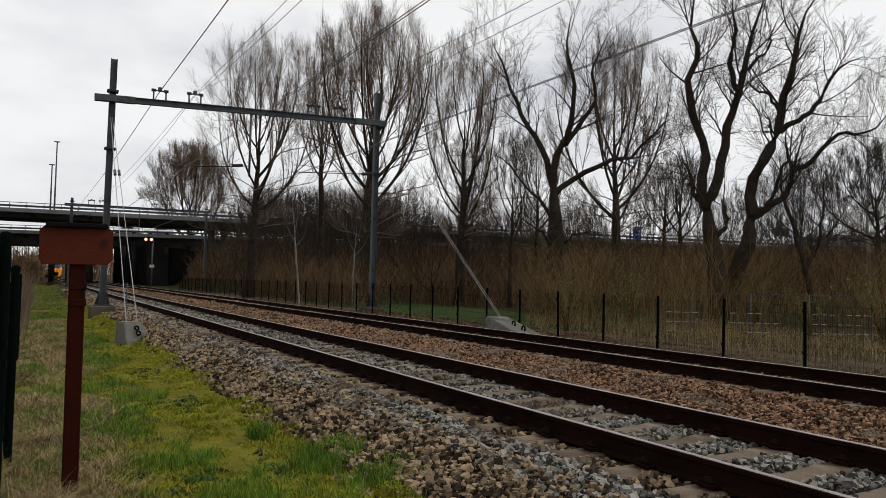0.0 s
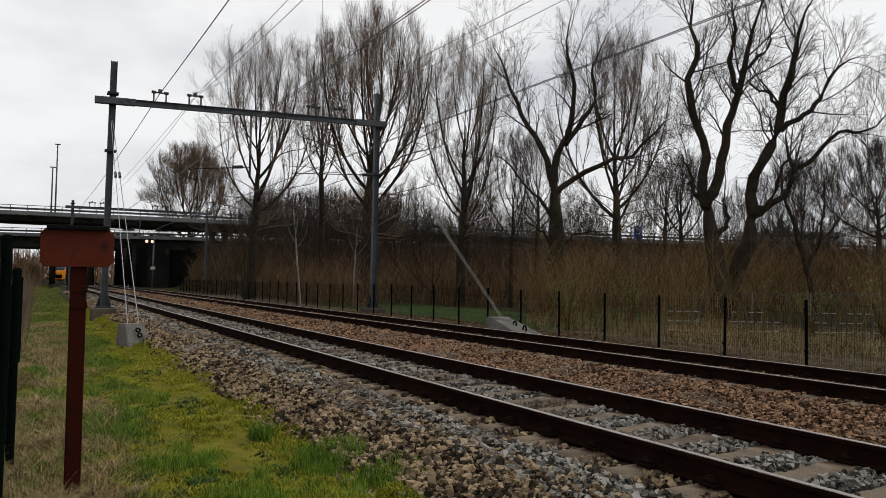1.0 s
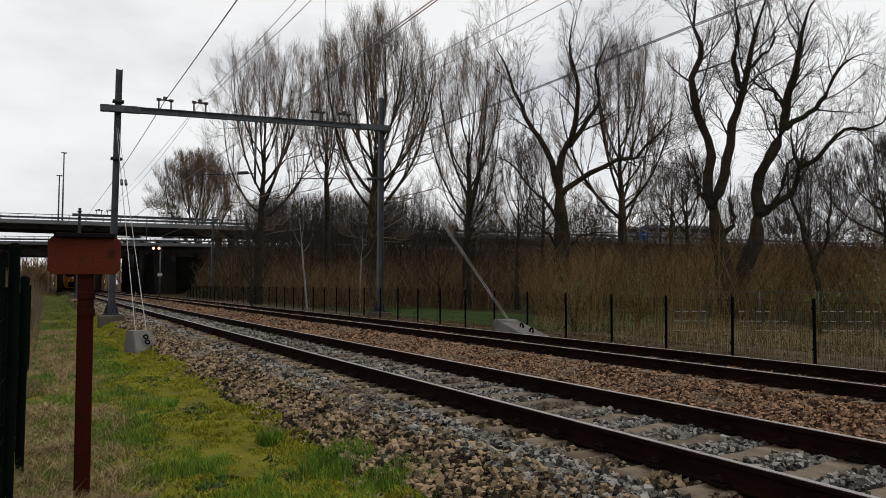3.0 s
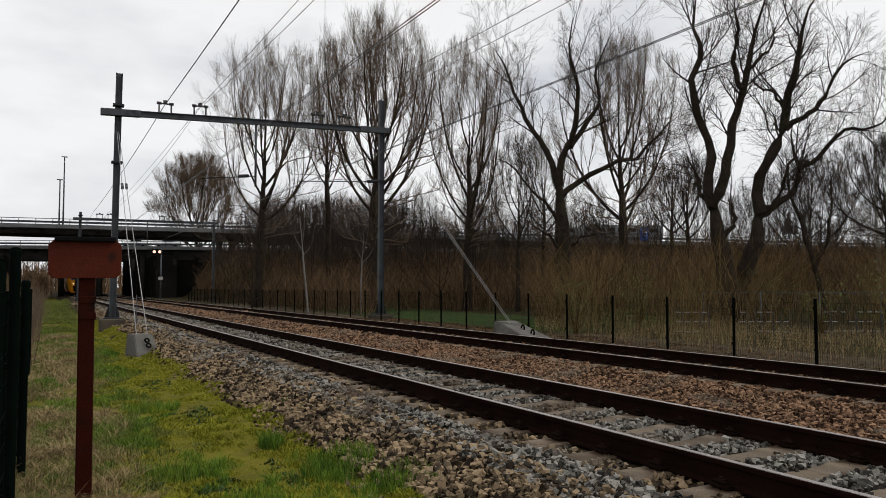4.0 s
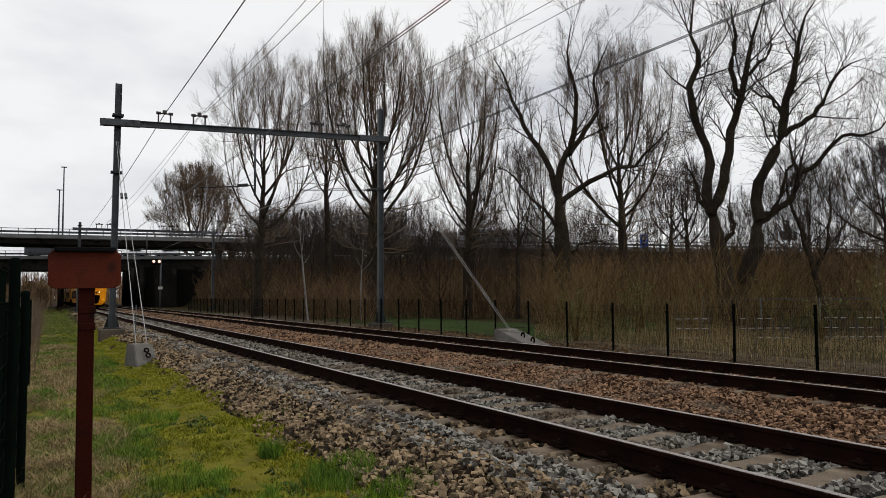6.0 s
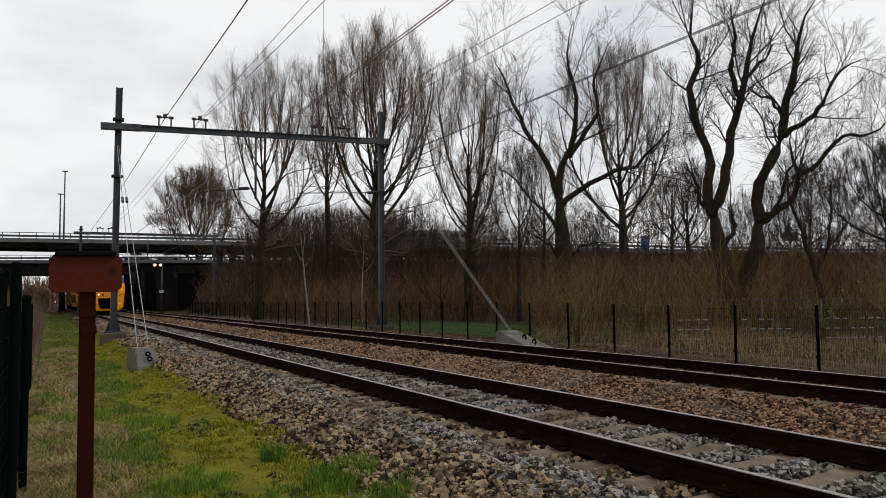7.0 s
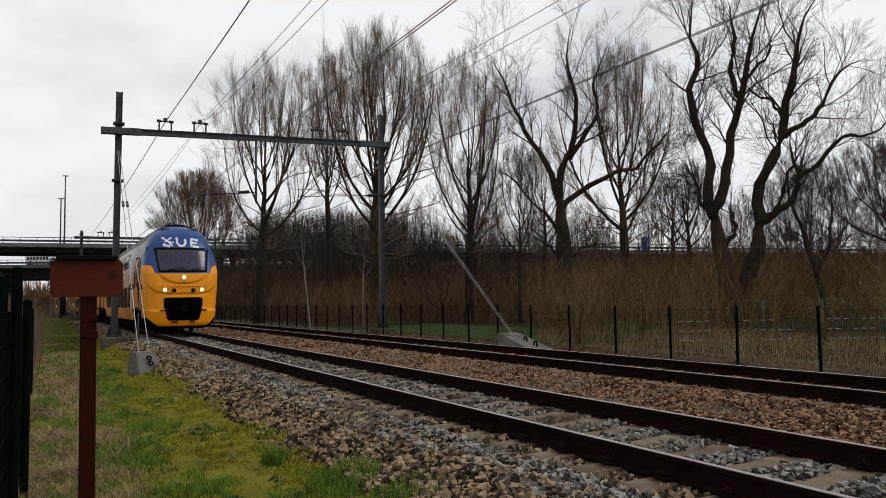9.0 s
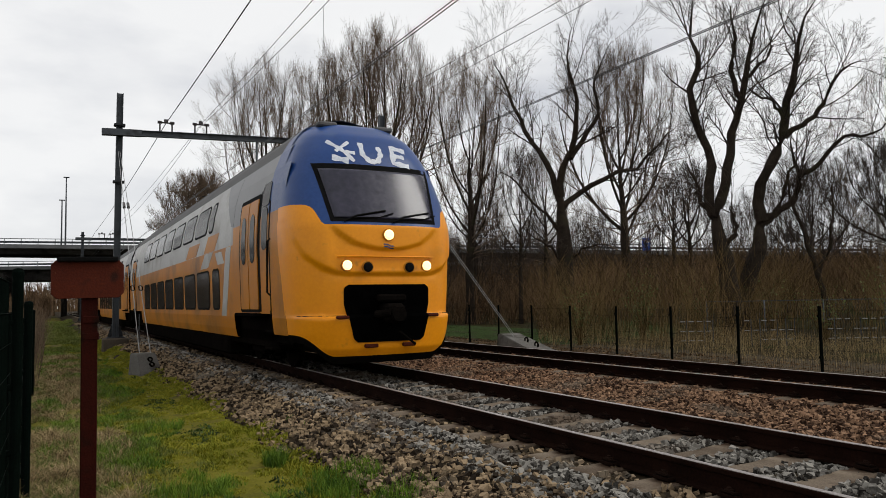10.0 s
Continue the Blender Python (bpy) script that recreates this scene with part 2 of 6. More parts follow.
def part(name, me, parent=None, label="", m=None):
    """Links a mesh (or a bmesh with its material) as one object under parent."""
    ob = new(name, me)
    if parent is not None:
        ob.parent = parent
    if m is not None:
        ob.matrix_basis = m
    if label:
        tagged(ob, label)
    return ob


def empty(name, m, label, category, group="", kind=""):
    ob = new(name)
    ob.empty_display_size = 0.2
    ob.matrix_basis = m
    return tagged(ob, label, category, group, kind)


def bm_mesh(name, bm, material, smooth=False):
    me = bpy.data.meshes.new(name)
    bmesh.ops.recalc_face_normals(bm, faces=bm.faces)
    bm.to_mesh(me)
    bm.free()
    me.materials.append(material)
    if smooth:
        me.shade_smooth()
    return me


def add_box(bm, c, s, bevel=0.0, rot=None):
    """A box of size s centred on c, its edges bevelled, into bm."""
    r = bmesh.ops.create_cube(bm, size=1.0)
    vs = r["verts"]
    mtx = Matrix.Translation(c) @ (rot.to_4x4() if rot is not None else Matrix.Identity(4)) @ Matrix.Diagonal((*s, 1))
    bmesh.ops.transform(bm, matrix=mtx, verts=vs)
    if bevel:
        es = list({e for v in vs for e in v.link_edges})
        bmesh.ops.bevel(bm, geom=es, offset=bevel, segments=1, profile=0.5, affect="EDGES")


def add_tube(bm, pts, radius, sides=8):
    """A round bar through pts into bm; radius may be a list."""
    pts = [Vector(p) for p in pts]
    rads = radius if isinstance(radius, (list, tuple)) else [radius] * len(pts)
    rings = []
    for i, p in enumerate(pts):
        d = (pts[min(i + 1, len(pts) - 1)] - pts[max(i - 1, 0)]).normalized()
        a = d.cross(Vector((0.31, 0.17, 0.93)) if abs(d.z) < 0.9 else Vector((1, 0, 0))).normalized()
        b = d.cross(a)
        rings.append([bm.verts.new(p + (a * math.cos(t) + b * math.sin(t)) * rads[i]) for t in [2 * math.pi * k / sides for k in range(sides)]])
    for r0, r1 in zip(rings, rings[1:]):
        for k in range(sides):
            bm.faces.new((r0[k], r0[(k + 1) % sides], r1[(k + 1) % sides], r1[k]))
    bm.faces.new(rings[0][::-1])
    bm.faces.new(rings[-1])


def box_mesh(name, c, s, material, bevel=0.0):
    bm = bmesh.new()
    add_box(bm, c, s, bevel)
    return bm_mesh(name, bm, material)


def tube_mesh(name, pts, radius, material, sides=8):
    bm = bmesh.new()
    add_tube(bm, pts, radius, sides)
    return bm_mesh(name, bm, material, sides > 5)


def extrude_profile(prof, stations):
    """prof: closed (x, z) outline; stations: list of (origin, right, up) vectors. Returns verts, faces."""
    verts, faces, k = [], [], len(prof)
    for o, r, u in stations:
        verts += [o + r * x + u * z for x, z in prof]
    for i in range(len(stations) - 1):
        for j in range(k):
            a, b = i * k + j, i * k + (j + 1) % k
            faces.append((a, b, b + k, a + k))
    faces.append(tuple(range(k))[::-1])
    faces.append(tuple(range(len(verts) - k, len(verts))))
    return verts, faces


def tubes(lines, radii, sides=3):
    """Many tapered tubes at once. lines (m, n, 3), radii (m, n). Returns verts, quads."""
    P, R = np.asarray(lines, float), np.asarray(radii, float)
    m, n, _ = P.shape
    T = np.gradient(P, axis=1)
    T /= np.linalg.norm(T, axis=2, keepdims=True) + 1e-9
    ref = np.where(np.abs(T[..., 2:3]) > 0.9, np.array([1.0, 0.2, 0]), np.array([0.1, 0.2, 1.0]))
    A = np.cross(T, ref)
    A /= np.linalg.norm(A, axis=2, keepdims=True) + 1e-9
    B = np.cross(T, A)
    ang = np.arange(sides) * 2 * np.pi / sides
    V = P[:, :, None] + R[:, :, None, None] * (A[:, :, None] * np.cos(ang)[None, None, :, None] + B[:, :, None] * np.sin(ang)[None, None, :, None])
    idx = np.arange(m * n * sides).reshape(m, n, sides)
    a, b = idx[:, :-1], idx[:, 1:]
    F = np.stack([a, np.roll(a, -1, 2), np.roll(b, -1, 2), b], -1).reshape(-1, 4)
    return V.reshape(-1, 3), F


def join(pieces):
    vs, fs, o = [], [], 0
    for v, f in pieces:
        vs.append(v)
        fs.append(f + o)
        o += len(v)
    return np.concatenate(vs), np.concatenate(fs)


# ---- the lie of the land ----
RAIL_Z = 0.35


def c1(y):
    return 4.92 - 0.0142 * y


def c2(y):
    return 9.62 - 0.018 * y


def sstep(a, b, v):
    t = np.clip((np.asarray(v, float) - a) / (b - a), 0, 1)
    return t * t * (3 - 2 * t)


def ground_z(x, y):
    x, y = np.asarray(x, float), np.asarray(y, float)
    Z, L = 0.474 * x + 0.8805 * y, 0.8805 * x - 0.474 * y
    side = L / np.maximum(Z, 1)
    left = -0.008 * np.clip(y, 0, 32) * (1 - sstep(1.6, 3.2, x))
    z = left + 0.03 * np.sin(x * 1.7 + 0.6 * y) * np.sin(y * 0.9) * (1 - sstep(2, 3, x))
    bed = sstep(c1(y) - 2.9, c1(y) - 2.2, x) * (1 - sstep(c2(y) + 2.2, c2(y) + 2.8, x))
    z = z * (1 - bed) - 0.12 * bed
    bank = 4.3 * sstep(47, 100, Z) * sstep(-0.37, -0.325, side)
    rise = 1.3 * sstep(24, 42, Z) * sstep(0.12, 0.2, side) * sstep(16, 22, x)
    return z + np.where(x > 13.3, np.maximum(bank, rise) * sstep(14.5, 20, x), 0 * bank)


# ---- ground ----
def spread(lo, hi, near_lo, near_hi, step, grow):
    v = list(np.arange(near_lo, near_hi, step))
    s, a = step, near_hi
    while a < hi:
        v.append(a)
        s *= grow
        a += s
    v.append(hi)
    s, a = step, near_lo
    while a > lo:
        s *= grow
        a -= s
        v.insert(0, max(a, lo))
    return np.array(v)


def build_ground():
    xs, ys = spread(-900, 1500, -4, 30, 0.5, 1.13), spread(-900, 1800, -2, 60, 0.6, 1.13)
    X, Y = np.meshgrid(xs, ys, indexing="ij")
    V = np.stack([X, Y, ground_z(X, Y)], -1).reshape(-1, 3)
    idx = np.arange(len(V)).reshape(X.shape)
    F = np.stack([idx[:-1, :-1], idx[1:, :-1], idx[1:, 1:], idx[:-1, 1:]], -1).reshape(-1, 4)
    ob = new("ground", fast_mesh("ground", V, F, M["soil"], True))
    tagged(ob, "brown soil with patches of moss and thin grass", "ground", kind="structure")
    # surfaces that lie on it
    def sheet(name, material, lo, hi, y0, y1, dy, nx, lift, label):
        ysr = np.arange(y0, y1 + dy, dy)
        wob = 0.12 * np.sin(ysr * 2.3) + 0.08 * np.sin(ysr * 5.1 + 1)
        rows = []
        for y, w in zip(ysr, wob):
            a, b = lo(y) + w, hi(y) - w
            x = np.linspace(a, b, nx)
            rows.append(np.stack([x, np.full(nx, y), ground_z(x, np.full(nx, y)) + lift], -1))
        V = np.array(rows).reshape(-1, 3)
        idx = np.arange(len(V)).reshape(len(ysr), nx)
        F = np.stack([idx[:-1, :-1], idx[:-1, 1:], idx[1:, 1:], idx[1:, :-1]], -1).reshape(-1, 4)
        o = new(name, fast_mesh(name, V, F, material, True))
        return tagged(o, label, "ground", kind="structure")
    sheet("verge", M["moss"], lambda y: -1.6 - 0.01 * y, lambda y: c1(y) - 2.02, -60, 150, 0.5, 14, 0.012, "mossy yellow-green verge beside the ballast")
    sheet("lawn", M["lawn"], lambda y: 14.0 + 0.02 * y, lambda y: 21.5, 20, 47, 0.8, 14, 0.03, "short green lawn behind the fence")
    sheet("leaf_litter", M["litter"], lambda y: c2(y) + 2.3, lambda y: 15.6, -5, 70, 0.6, 10, 0.02, "brown leaf litter along the fence")


build_ground()


# ---- ballast ----
def bed_z(d, gap):
    """Height of the ballast at d metres right of the first track's middle, gap between the two tracks."""
    d, pts_x = np.asarray(d, float), [-3.1, -2.75, -2.5, -1.55, -1.3, 1.3, 1.8, 2.35, 2.9, 3.4, 6.0, 6.3, 7.2]
    pts_z = [-0.36, -0.13, -0.02, 0.13, 0.15, 0.15, 0.13, 0.10, 0.13, 0.15, 0.15, 0.13, -0.06]
    return np.interp(np.where(d < gap / 2, np.minimum(d, 2.35), np.maximum(d - gap + 4.7, 2.35)), pts_x, pts_z)


def build_ballast():
    ysr = np.concatenate([np.arange(-80, -6, 4.0), np.arange(-6, 60, 1.0), np.arange(60, 330, 6.0)])
    us = np.linspace(0, 1, 40)
    rows = []
    for y in ysr:
        gap = c2(y) - c1(y)
        d = -3.1 + us * (gap + 5.6)
        rows.append(np.stack([c1(y) + d, np.full(40, y), bed_z(d, gap)], -1))
    V = np.array(rows).reshape(-1, 3)
    idx = np.arange(len(V)).reshape(len(ysr), 40)
    F = np.stack([idx[:-1, :-1], idx[:-1, 1:], idx[1:, 1:], idx[1:, :-1]], -1).reshape(-1, 4)
    bed = tagged(new("ballast_bed", fast_mesh("ballast_bed", V, F, M["ballast_bed"], True)), "dark ballast bed under both tracks", "ballast", kind="structure")

    # stones: one irregular icosahedron, turned and stretched for each
    bm = bmesh.new()
    bmesh.ops.create_cube(bm, size=1.5)
    bmesh.ops.triangulate(bm, faces=bm.faces[:])
    base_v = np.array([v.co[:] for v in bm.verts])
    base_f = np.array([[v.index for v in f.verts] for f in bm.faces])
    bm.free()

    def stones(x, y, z, size, rng):
        n = len(x)
        v = base_v[None] * (1 + rng.uniform(-0.42, 0.42, (n, len(base_v), 3)))
        v = v * rng.uniform(0.5, 1.15, (n, 1, 3)) * size[:, None, None]
        a, b = rng.uniform(0, 6.28, n), rng.uniform(-1.2, 1.2, n)
        ca, sa, cb, sb = np.cos(a), np.sin(a), np.cos(b), np.sin(b)
        zr = np.zeros(n)
        R = np.stack([np.stack([ca, -sa * cb, sa * sb], -1), np.stack([sa, ca * cb, -ca * sb], -1), np.stack([zr, sb, cb], -1)], 1)
        v = np.einsum("nij,nkj->nki", R, v) + np.stack([x, y, z], -1)[:, None]
        f = base_f[None] + (np.arange(n) * len(base_v))[:, None, None]
        return v.reshape(-1, 3), f.reshape(-1, 3)

    def field(name, label, material, lo, hi, bands, seed, sizes=(0.019, 0.040), skip_sleepers=False):
        rng = np.random.default_rng(seed)
        got = []
        for y0, y1, dens, grow in bands:
            wmax = max(hi(y0) - lo(y0), hi(y1) - lo(y1))
            n = int(dens * wmax * (y1 - y0))
            y = rng.uniform(y0, y1, n)
            u = rng.uniform(0, 1, n)
            x = lo(y) + u * (hi(y) - lo(y))
            d, gap = x - c1(y), c2(y) - c1(y)
            keep = np.ones(n, bool)
            for cc in (0.0, gap):
                off = np.abs(d - cc)
                for r in (0.7535,):
                    keep &= np.abs(off - r) > 0.10
                if skip_sleepers:
                    ph = np.abs(((y + 0.3) % 0.6) - 0.3)
                    keep &= ~((off < 1.22) & (ph < 0.125) & (rng.uniform(0, 1, n) < 0.975))
            x, y, d = x[keep], y[keep], d[keep]
            s = rng.uniform(*sizes, len(x)) * grow
            z = np.maximum(bed_z(d, (c2(y) - c1(y))), ground_z(x, y)) + rng.uniform(-0.01, 0.028, len(x))
            got.append(stones(x, y, z, s, rng))
        V, F = join(got)
        ob = new(name, fast_mesh(name, V, F, material, False))
        return tagged(ob, label, "ballast", kind="stuff")

    near = [(-8, 2.2, 90, 1.4), (2.2, 7, 620, 1.0), (7, 13, 440, 1.05), (13, 24, 230, 1.2), (24, 48, 130, 1.6), (48, 80, 40, 2.6)]
    mid = [(-8, 2.2, 70, 1.5), (2.2, 9, 720, 0.92), (9, 18, 480, 0.98), (18, 40, 130, 1.5), (40, 80, 40, 2.4)]
    field("ballast_stones", "loose brown-grey crushed ballast stones on the shoulder", M["stone_brown"], lambda y: c1(y) - 2.45 + 0.08 * np.sin(np.asarray(y) * 1.7), lambda y: c1(y) - 1.45, near, 1)
    field("ballast_stones", "stray ballast stones sunk in the mossy edge", M["stone_brown"], lambda y: c1(y) - 2.66 + 0.12 * np.sin(np.asarray(y) * 2.1), lambda y: c1(y) - 2.30, [(3.5, 9, 190, 0.85), (9, 24, 80, 1.0)], 6)
    field("ballast_stones", "pale grey fresh ballast stones along the sleeper ends", M["stone_grey"], lambda y: c1(y) - 1.78, lambda y: c1(y) - 1.22, near, 2, skip_sleepers=True)
    thin = [(y0, y1, dens * 0.42, grow * 0.9) for y0, y1, dens, grow in near]
    field("ballast_stones", "dusty brown ballast stones beside the rail foot", M["stone_brown"], lambda y: c1(y) - 1.24, lambda y: c1(y) - 0.86, thin, 7, skip_sleepers=True)
    field("ballast_stones", "grey ballast stones between the sleepers", M["stone_grey"], lambda y: c1(y) - 0.7, lambda y: c1(y) + 0.7, near, 3, skip_sleepers=True)
    field("ballast_stones", "rust-brown ballast stones between the two tracks", M["stone_rust"], lambda y: c1(y) + 0.8, lambda y: c2(y) - 0.85, mid, 4, (0.019, 0.038), True)
    field("ballast_stones", "rusty ballast stones in the far track", M["stone_rust"], lambda y: c2(y) - 0.65, lambda y: c2(y) + 2.4, mid, 5, (0.019, 0.038), True)


build_ballast()


# ---- tracks ----
RAIL_PROF = [(-0.075, -0.172), (0.075, -0.172), (0.075, -0.160), (0.012, -0.142), (0.010, -0.045), (0.035, -0.034), (0.036, -0.006), (0.030, 0.0), (-0.030, 0.0), (-0.036, -0.006), (-0.035, -0.034), (-0.010, -0.045), (-0.012, -0.142), (-0.075, -0.160)]


def build_track(cf, y_end, label):
    slope = cf(1.0) - cf(0.0)
    track = empty("railway_track", Matrix.Identity(4), label, "railway track", "the two tracks")
    ahead = Vector((slope, 1, 0)).normalized()
    right, up = Vector((ahead.y, -ahead.x, 0)), Vector((0, 0, 1))
    for side in (-1, 1):
        st = [(Vector((cf(y), y, RAIL_Z)) + right * side * 0.7535, right, up) for y in (-78, 20, 60, y_end)]
        v, f = extrude_profile(RAIL_PROF, st)
        rail = part("rail", mesh("rail", v, f, M["rail"]), track, "rust-brown steel rail")
        top = [(o + up * 0.002, r, u) for o, r, u in st]
        v, f = extrude_profile([(-0.025, -0.003), (0.025, -0.003), (0.025, 0.002), (-0.025, 0.002)], top)
        part("running_surface", mesh("running_surface", v, f, M["rail_top"]), rail, "polished running surface")
    # sleepers: trapezoidal concrete, lower in the middle
    bm = bmesh.new()
    xs = (-1.25, -1.2, -0.45, -0.25, 0.25, 0.45, 1.2, 1.25)
    zs = (0.145, 0.182, 0.182, 0.165, 0.165, 0.182, 0.182, 0.145)
    rings = []
    for x, z in zip(xs, zs):
        rings.append([bm.verts.new((x, -0.15, -0.03)), bm.verts.new((x, -0.13, z - 0.012)), bm.verts.new((x, -0.118, z)), bm.verts.new((x, 0.118, z)), bm.verts.new((x, 0.13, z - 0.012)), bm.verts.new((x, 0.15, -0.03))])
    for a, b in zip(rings, rings[1:]):
        for k in range(5):
            bm.faces.new((a[k], a[k + 1], b[k + 1], b[k]))
    bm.faces.new(rings[0][::-1])
    bm.faces.new(rings[-1])
    sl = bm_mesh("sleeper", bm, M["sleeper"])
    bm = bmesh.new()
    add_box(bm, (0.105, 0, 0.205), (0.075, 0.16, 0.03), 0.006)
    add_tube(bm, [(0.11, 0, 0.2), (0.11, 0, 0.262)], 0.018, 6)
    add_box(bm, (0.11, 0, 0.24), (0.05, 0.05, 0.022), 0.004)
    add_tube(bm, [(0.08, -0.06, 0.222), (0.13, -0.055, 0.235), (0.135, 0.055, 0.235), (0.08, 0.06, 0.222)], 0.011, 5)
    clip = bm_mesh("rail_clip", bm, M["clip"])
    turn = Matrix.Rotation(-math.atan(slope), 4, "Z")
    y = -15.0
    while y < y_end - 60:
        m = Matrix.Translation((cf(y), y, 0)) @ turn
        s = part("sleeper", sl, track, "", m)
        if y < 34:
            for side in (-0.7535, 0.7535):
                for turned in (0, 180):
                    part("rail_clip", clip, s, "", pose(side, 0, 0, 0, 0, turned))
        y += 0.6
    return track


build_track(c1, 205, "single standard-gauge track on concrete sleepers, with grey ballast between the rails")
build_track(c2, 205, "second track with rusty rails on brown ballast")


# ---- the mesh fence along the far track ----
def build_far_fence():
    bm = bmesh.new()
    add_tube(bm, [(0, 0, -0.3), (0, 0, 1.28)], 0.032, 10)
    add_tube(bm, [(0, 0, 1.28), (0, 0, 1.30)], [0.037, 0.030], 10)
    add_box(bm, (-0.04, 0, 1.1), (0.03, 0.05, 0.05), 0.004)
    add_box(bm, (-0.04, 0, 0.3), (0.03, 0.05, 0.05), 0.004)
    post = bm_mesh("fence_post", bm, M["black_post"])
    lines = [[(-0.04, y, 0.04), (-0.04, y, 1.24)] for y in np.arange(0.03, 1.98, 0.05)] + [[(-0.046, 0.0, z), (-0.046, 1.98, z)] for z in (0.06, 0.25, 0.45, 0.65, 0.85, 1.05, 1.22)]
    v, f = tubes(np.array(lines), np.full((len(lines), 2), 0.0019), 4)
    wire = fast_mesh("wire_panel", v, f, M["green_paint"])
    fence = empty("wire_mesh_fence", pose(13.2, 0, 0), "black-green welded wire fence on slim round posts", "fence")
    y = -16.40
    for i in range(53):
        zz = float(ground_z(13.2, y)) + (0.0 if y < 14 else min(0.1, (y - 14) * 0.008))
        part("fence_post", post, fence, "", pose(0, y, zz, random.uniform(-0.6, 0.6), random.uniform(-0.6, 0.6)))
        if i < 52:
            tagged(part("wire_panel", wire, fence, "", pose(0, y, zz)), kind="stuff")
        y += 1.985
    # lighter chain-link fence farther back on the bank
    back = empty("chain_link_fence", pose(0, 0, 0), "thin grey chain-link fence half hidden in brush", "fence")
    for i in range(9):
        x, y2 = 19.0 + i * 1.35, 17.6 - i * 1.15
        z = float(ground_z(x, y2))
        part("fence_post", tube_mesh("fence_post", [(x, y2, z - 0.2), (x, y2, 1.36)], 0.022, M["galv"], 6), back)
    ends = [(19.0, 17.6, 1.34), (19.0 + 8 * 1.35, 17.6 - 8 * 1.15, 1.34)]
    part("top_rail", tube_mesh("top_rail", ends, 0.014, M["galv"], 6), back)
    d = np.array(ends[1]) - np.array(ends[0])
    t = np.linspace(0, 1, 150)
    a = np.array(ends[0]) + t[:, None] * d
    lines = np.stack([a - [0, 0, 1.3], a], 1)
    v, f = tubes(lines, np.full((150, 2), 0.0022), 3)
    part("wire_mesh", fast_mesh("wire_mesh", v, f, M["galv"]), back)


build_far_fence()


# ---- the green fence beside the camera ----
def build_near_fence():
    fence = empty("green_panel_fence", pose(0, 0, 0), "dark green coated steel fence with round posts and wire panels", "fence")
    spots = [(-0.26, 2.9, 1.80), (-0.245, 5.58, 1.79), (-0.228, 7.0, 1.585), (-0.42, 15.2, 1.50), (-0.56, 18.5, 1.46), (-0.70, 22.0, 1.42)]
    for x, y, top in spots[1:]:
        z = float(ground_z(x, y))
        bm = bmesh.new()
        add_tube(bm, [(x, y, z - 0.3), (x, y, top)], 0.034, 14)
        add_tube(bm, [(x, y, top - 0.03), (x, y, top), (x, y, top + 0.018), (x, y, top + 0.026)], [0.037, 0.037, 0.030, 0.012], 14)
        for zc in np.arange(z + 0.25, top - 0.1, 0.42):
            add_box(bm, (x - 0.03, y, zc), (0.05, 0.05, 0.035), 0.005)
        part("post", bm_mesh("post", bm, M["green_paint"]), fence)
    for (xa, ya, ta), (xb, yb, tb) in zip(spots, spots[1:]):
        n = 46
        t = np.linspace(0.02, 0.98, n)
        a, b = np.array((xa - 0.05, ya, 0.0)), np.array((xb - 0.05, yb, 0.0))
        base = a + t[:, None] * (b - a)
        base[:, 2] = ground_z(base[:, 0], base[:, 1]) + 0.05
        top = base.copy()
        top[:, 2] = min(ta, tb) - 0.06
        v1 = np.stack([base, top], 1)
        hs = []
        for z in np.arange(0.12, min(ta, tb) - 0.05, 0.2):
            hs += [[(xa - 0.044, ya, z), (xb - 0.044, yb, z)], [(xa - 0.056, ya, z), (xb - 0.056, yb, z)]]
        v, f = tubes(np.concatenate([v1, np.array(hs)]), np.full((n + len(hs), 2), 0.0035), 4)
        tagged(part("wire_panel", fast_mesh("wire_panel", v, f, M["green_paint"]), fence), kind="stuff")


build_near_fence()


# ---- red-brown board on its post ----
def build_board():
    sign = empty("trackside_board", pose(0.19, 5.93, 0), "rusty red-brown steel board on a flat post, seen from behind", "sign")
    part("post", box_mesh("post", (0.01, 0.0, 0.78), (0.108, 0.05, 1.86), M["dark_red"], 0.006), sign, "dark red-brown painted post", Matrix.Rotation(radians(-0.3), 4, "Y"))
    bm = bmesh.new()
    w, h, c = 0.238, 0.138, 0.035
    outline = [(-w, -h + c), (-w + c, -h), (w - c, -h), (w, -h + c), (w, h - c), (w - c, h), (-w + c, h), (-w, h - c)]
    f = bm.faces.new([bm.verts.new((x, -0.016, z)) for x, z in outline])
    r = bmesh.ops.extrude_face_region(bm, geom=[f])
    bmesh.ops.translate(bm, vec=(0, 0.02, 0), verts=[v for v in r["geom"] if isinstance(v, bmesh.types.BMVert)])
    bmesh.ops.bevel(bm, geom=bm.edges[:], offset=0.003, segments=1, affect="EDGES")
    plate = part("plate", bm_mesh("plate", bm, M["red_rust"]), sign, "rusty red-brown plate with clipped corners", pose(-0.012, -0.036, 1.752, 0, -0.6, 0))
    bm = bmesh.new()
    add_box(bm, (0, 0.01, 0.143), (0.40, 0.12, 0.034), 0.006)
    part("hood", bm_mesh("hood", bm, M["black"]), plate, "black top edge")
    for z in (0.0, 0.12):
        part("clamp", box_mesh("clamp", (0.01, -0.026, 1.46 - z), (0.110, 0.010, 0.05), M["dark_red"], 0.003), sign)


build_board()


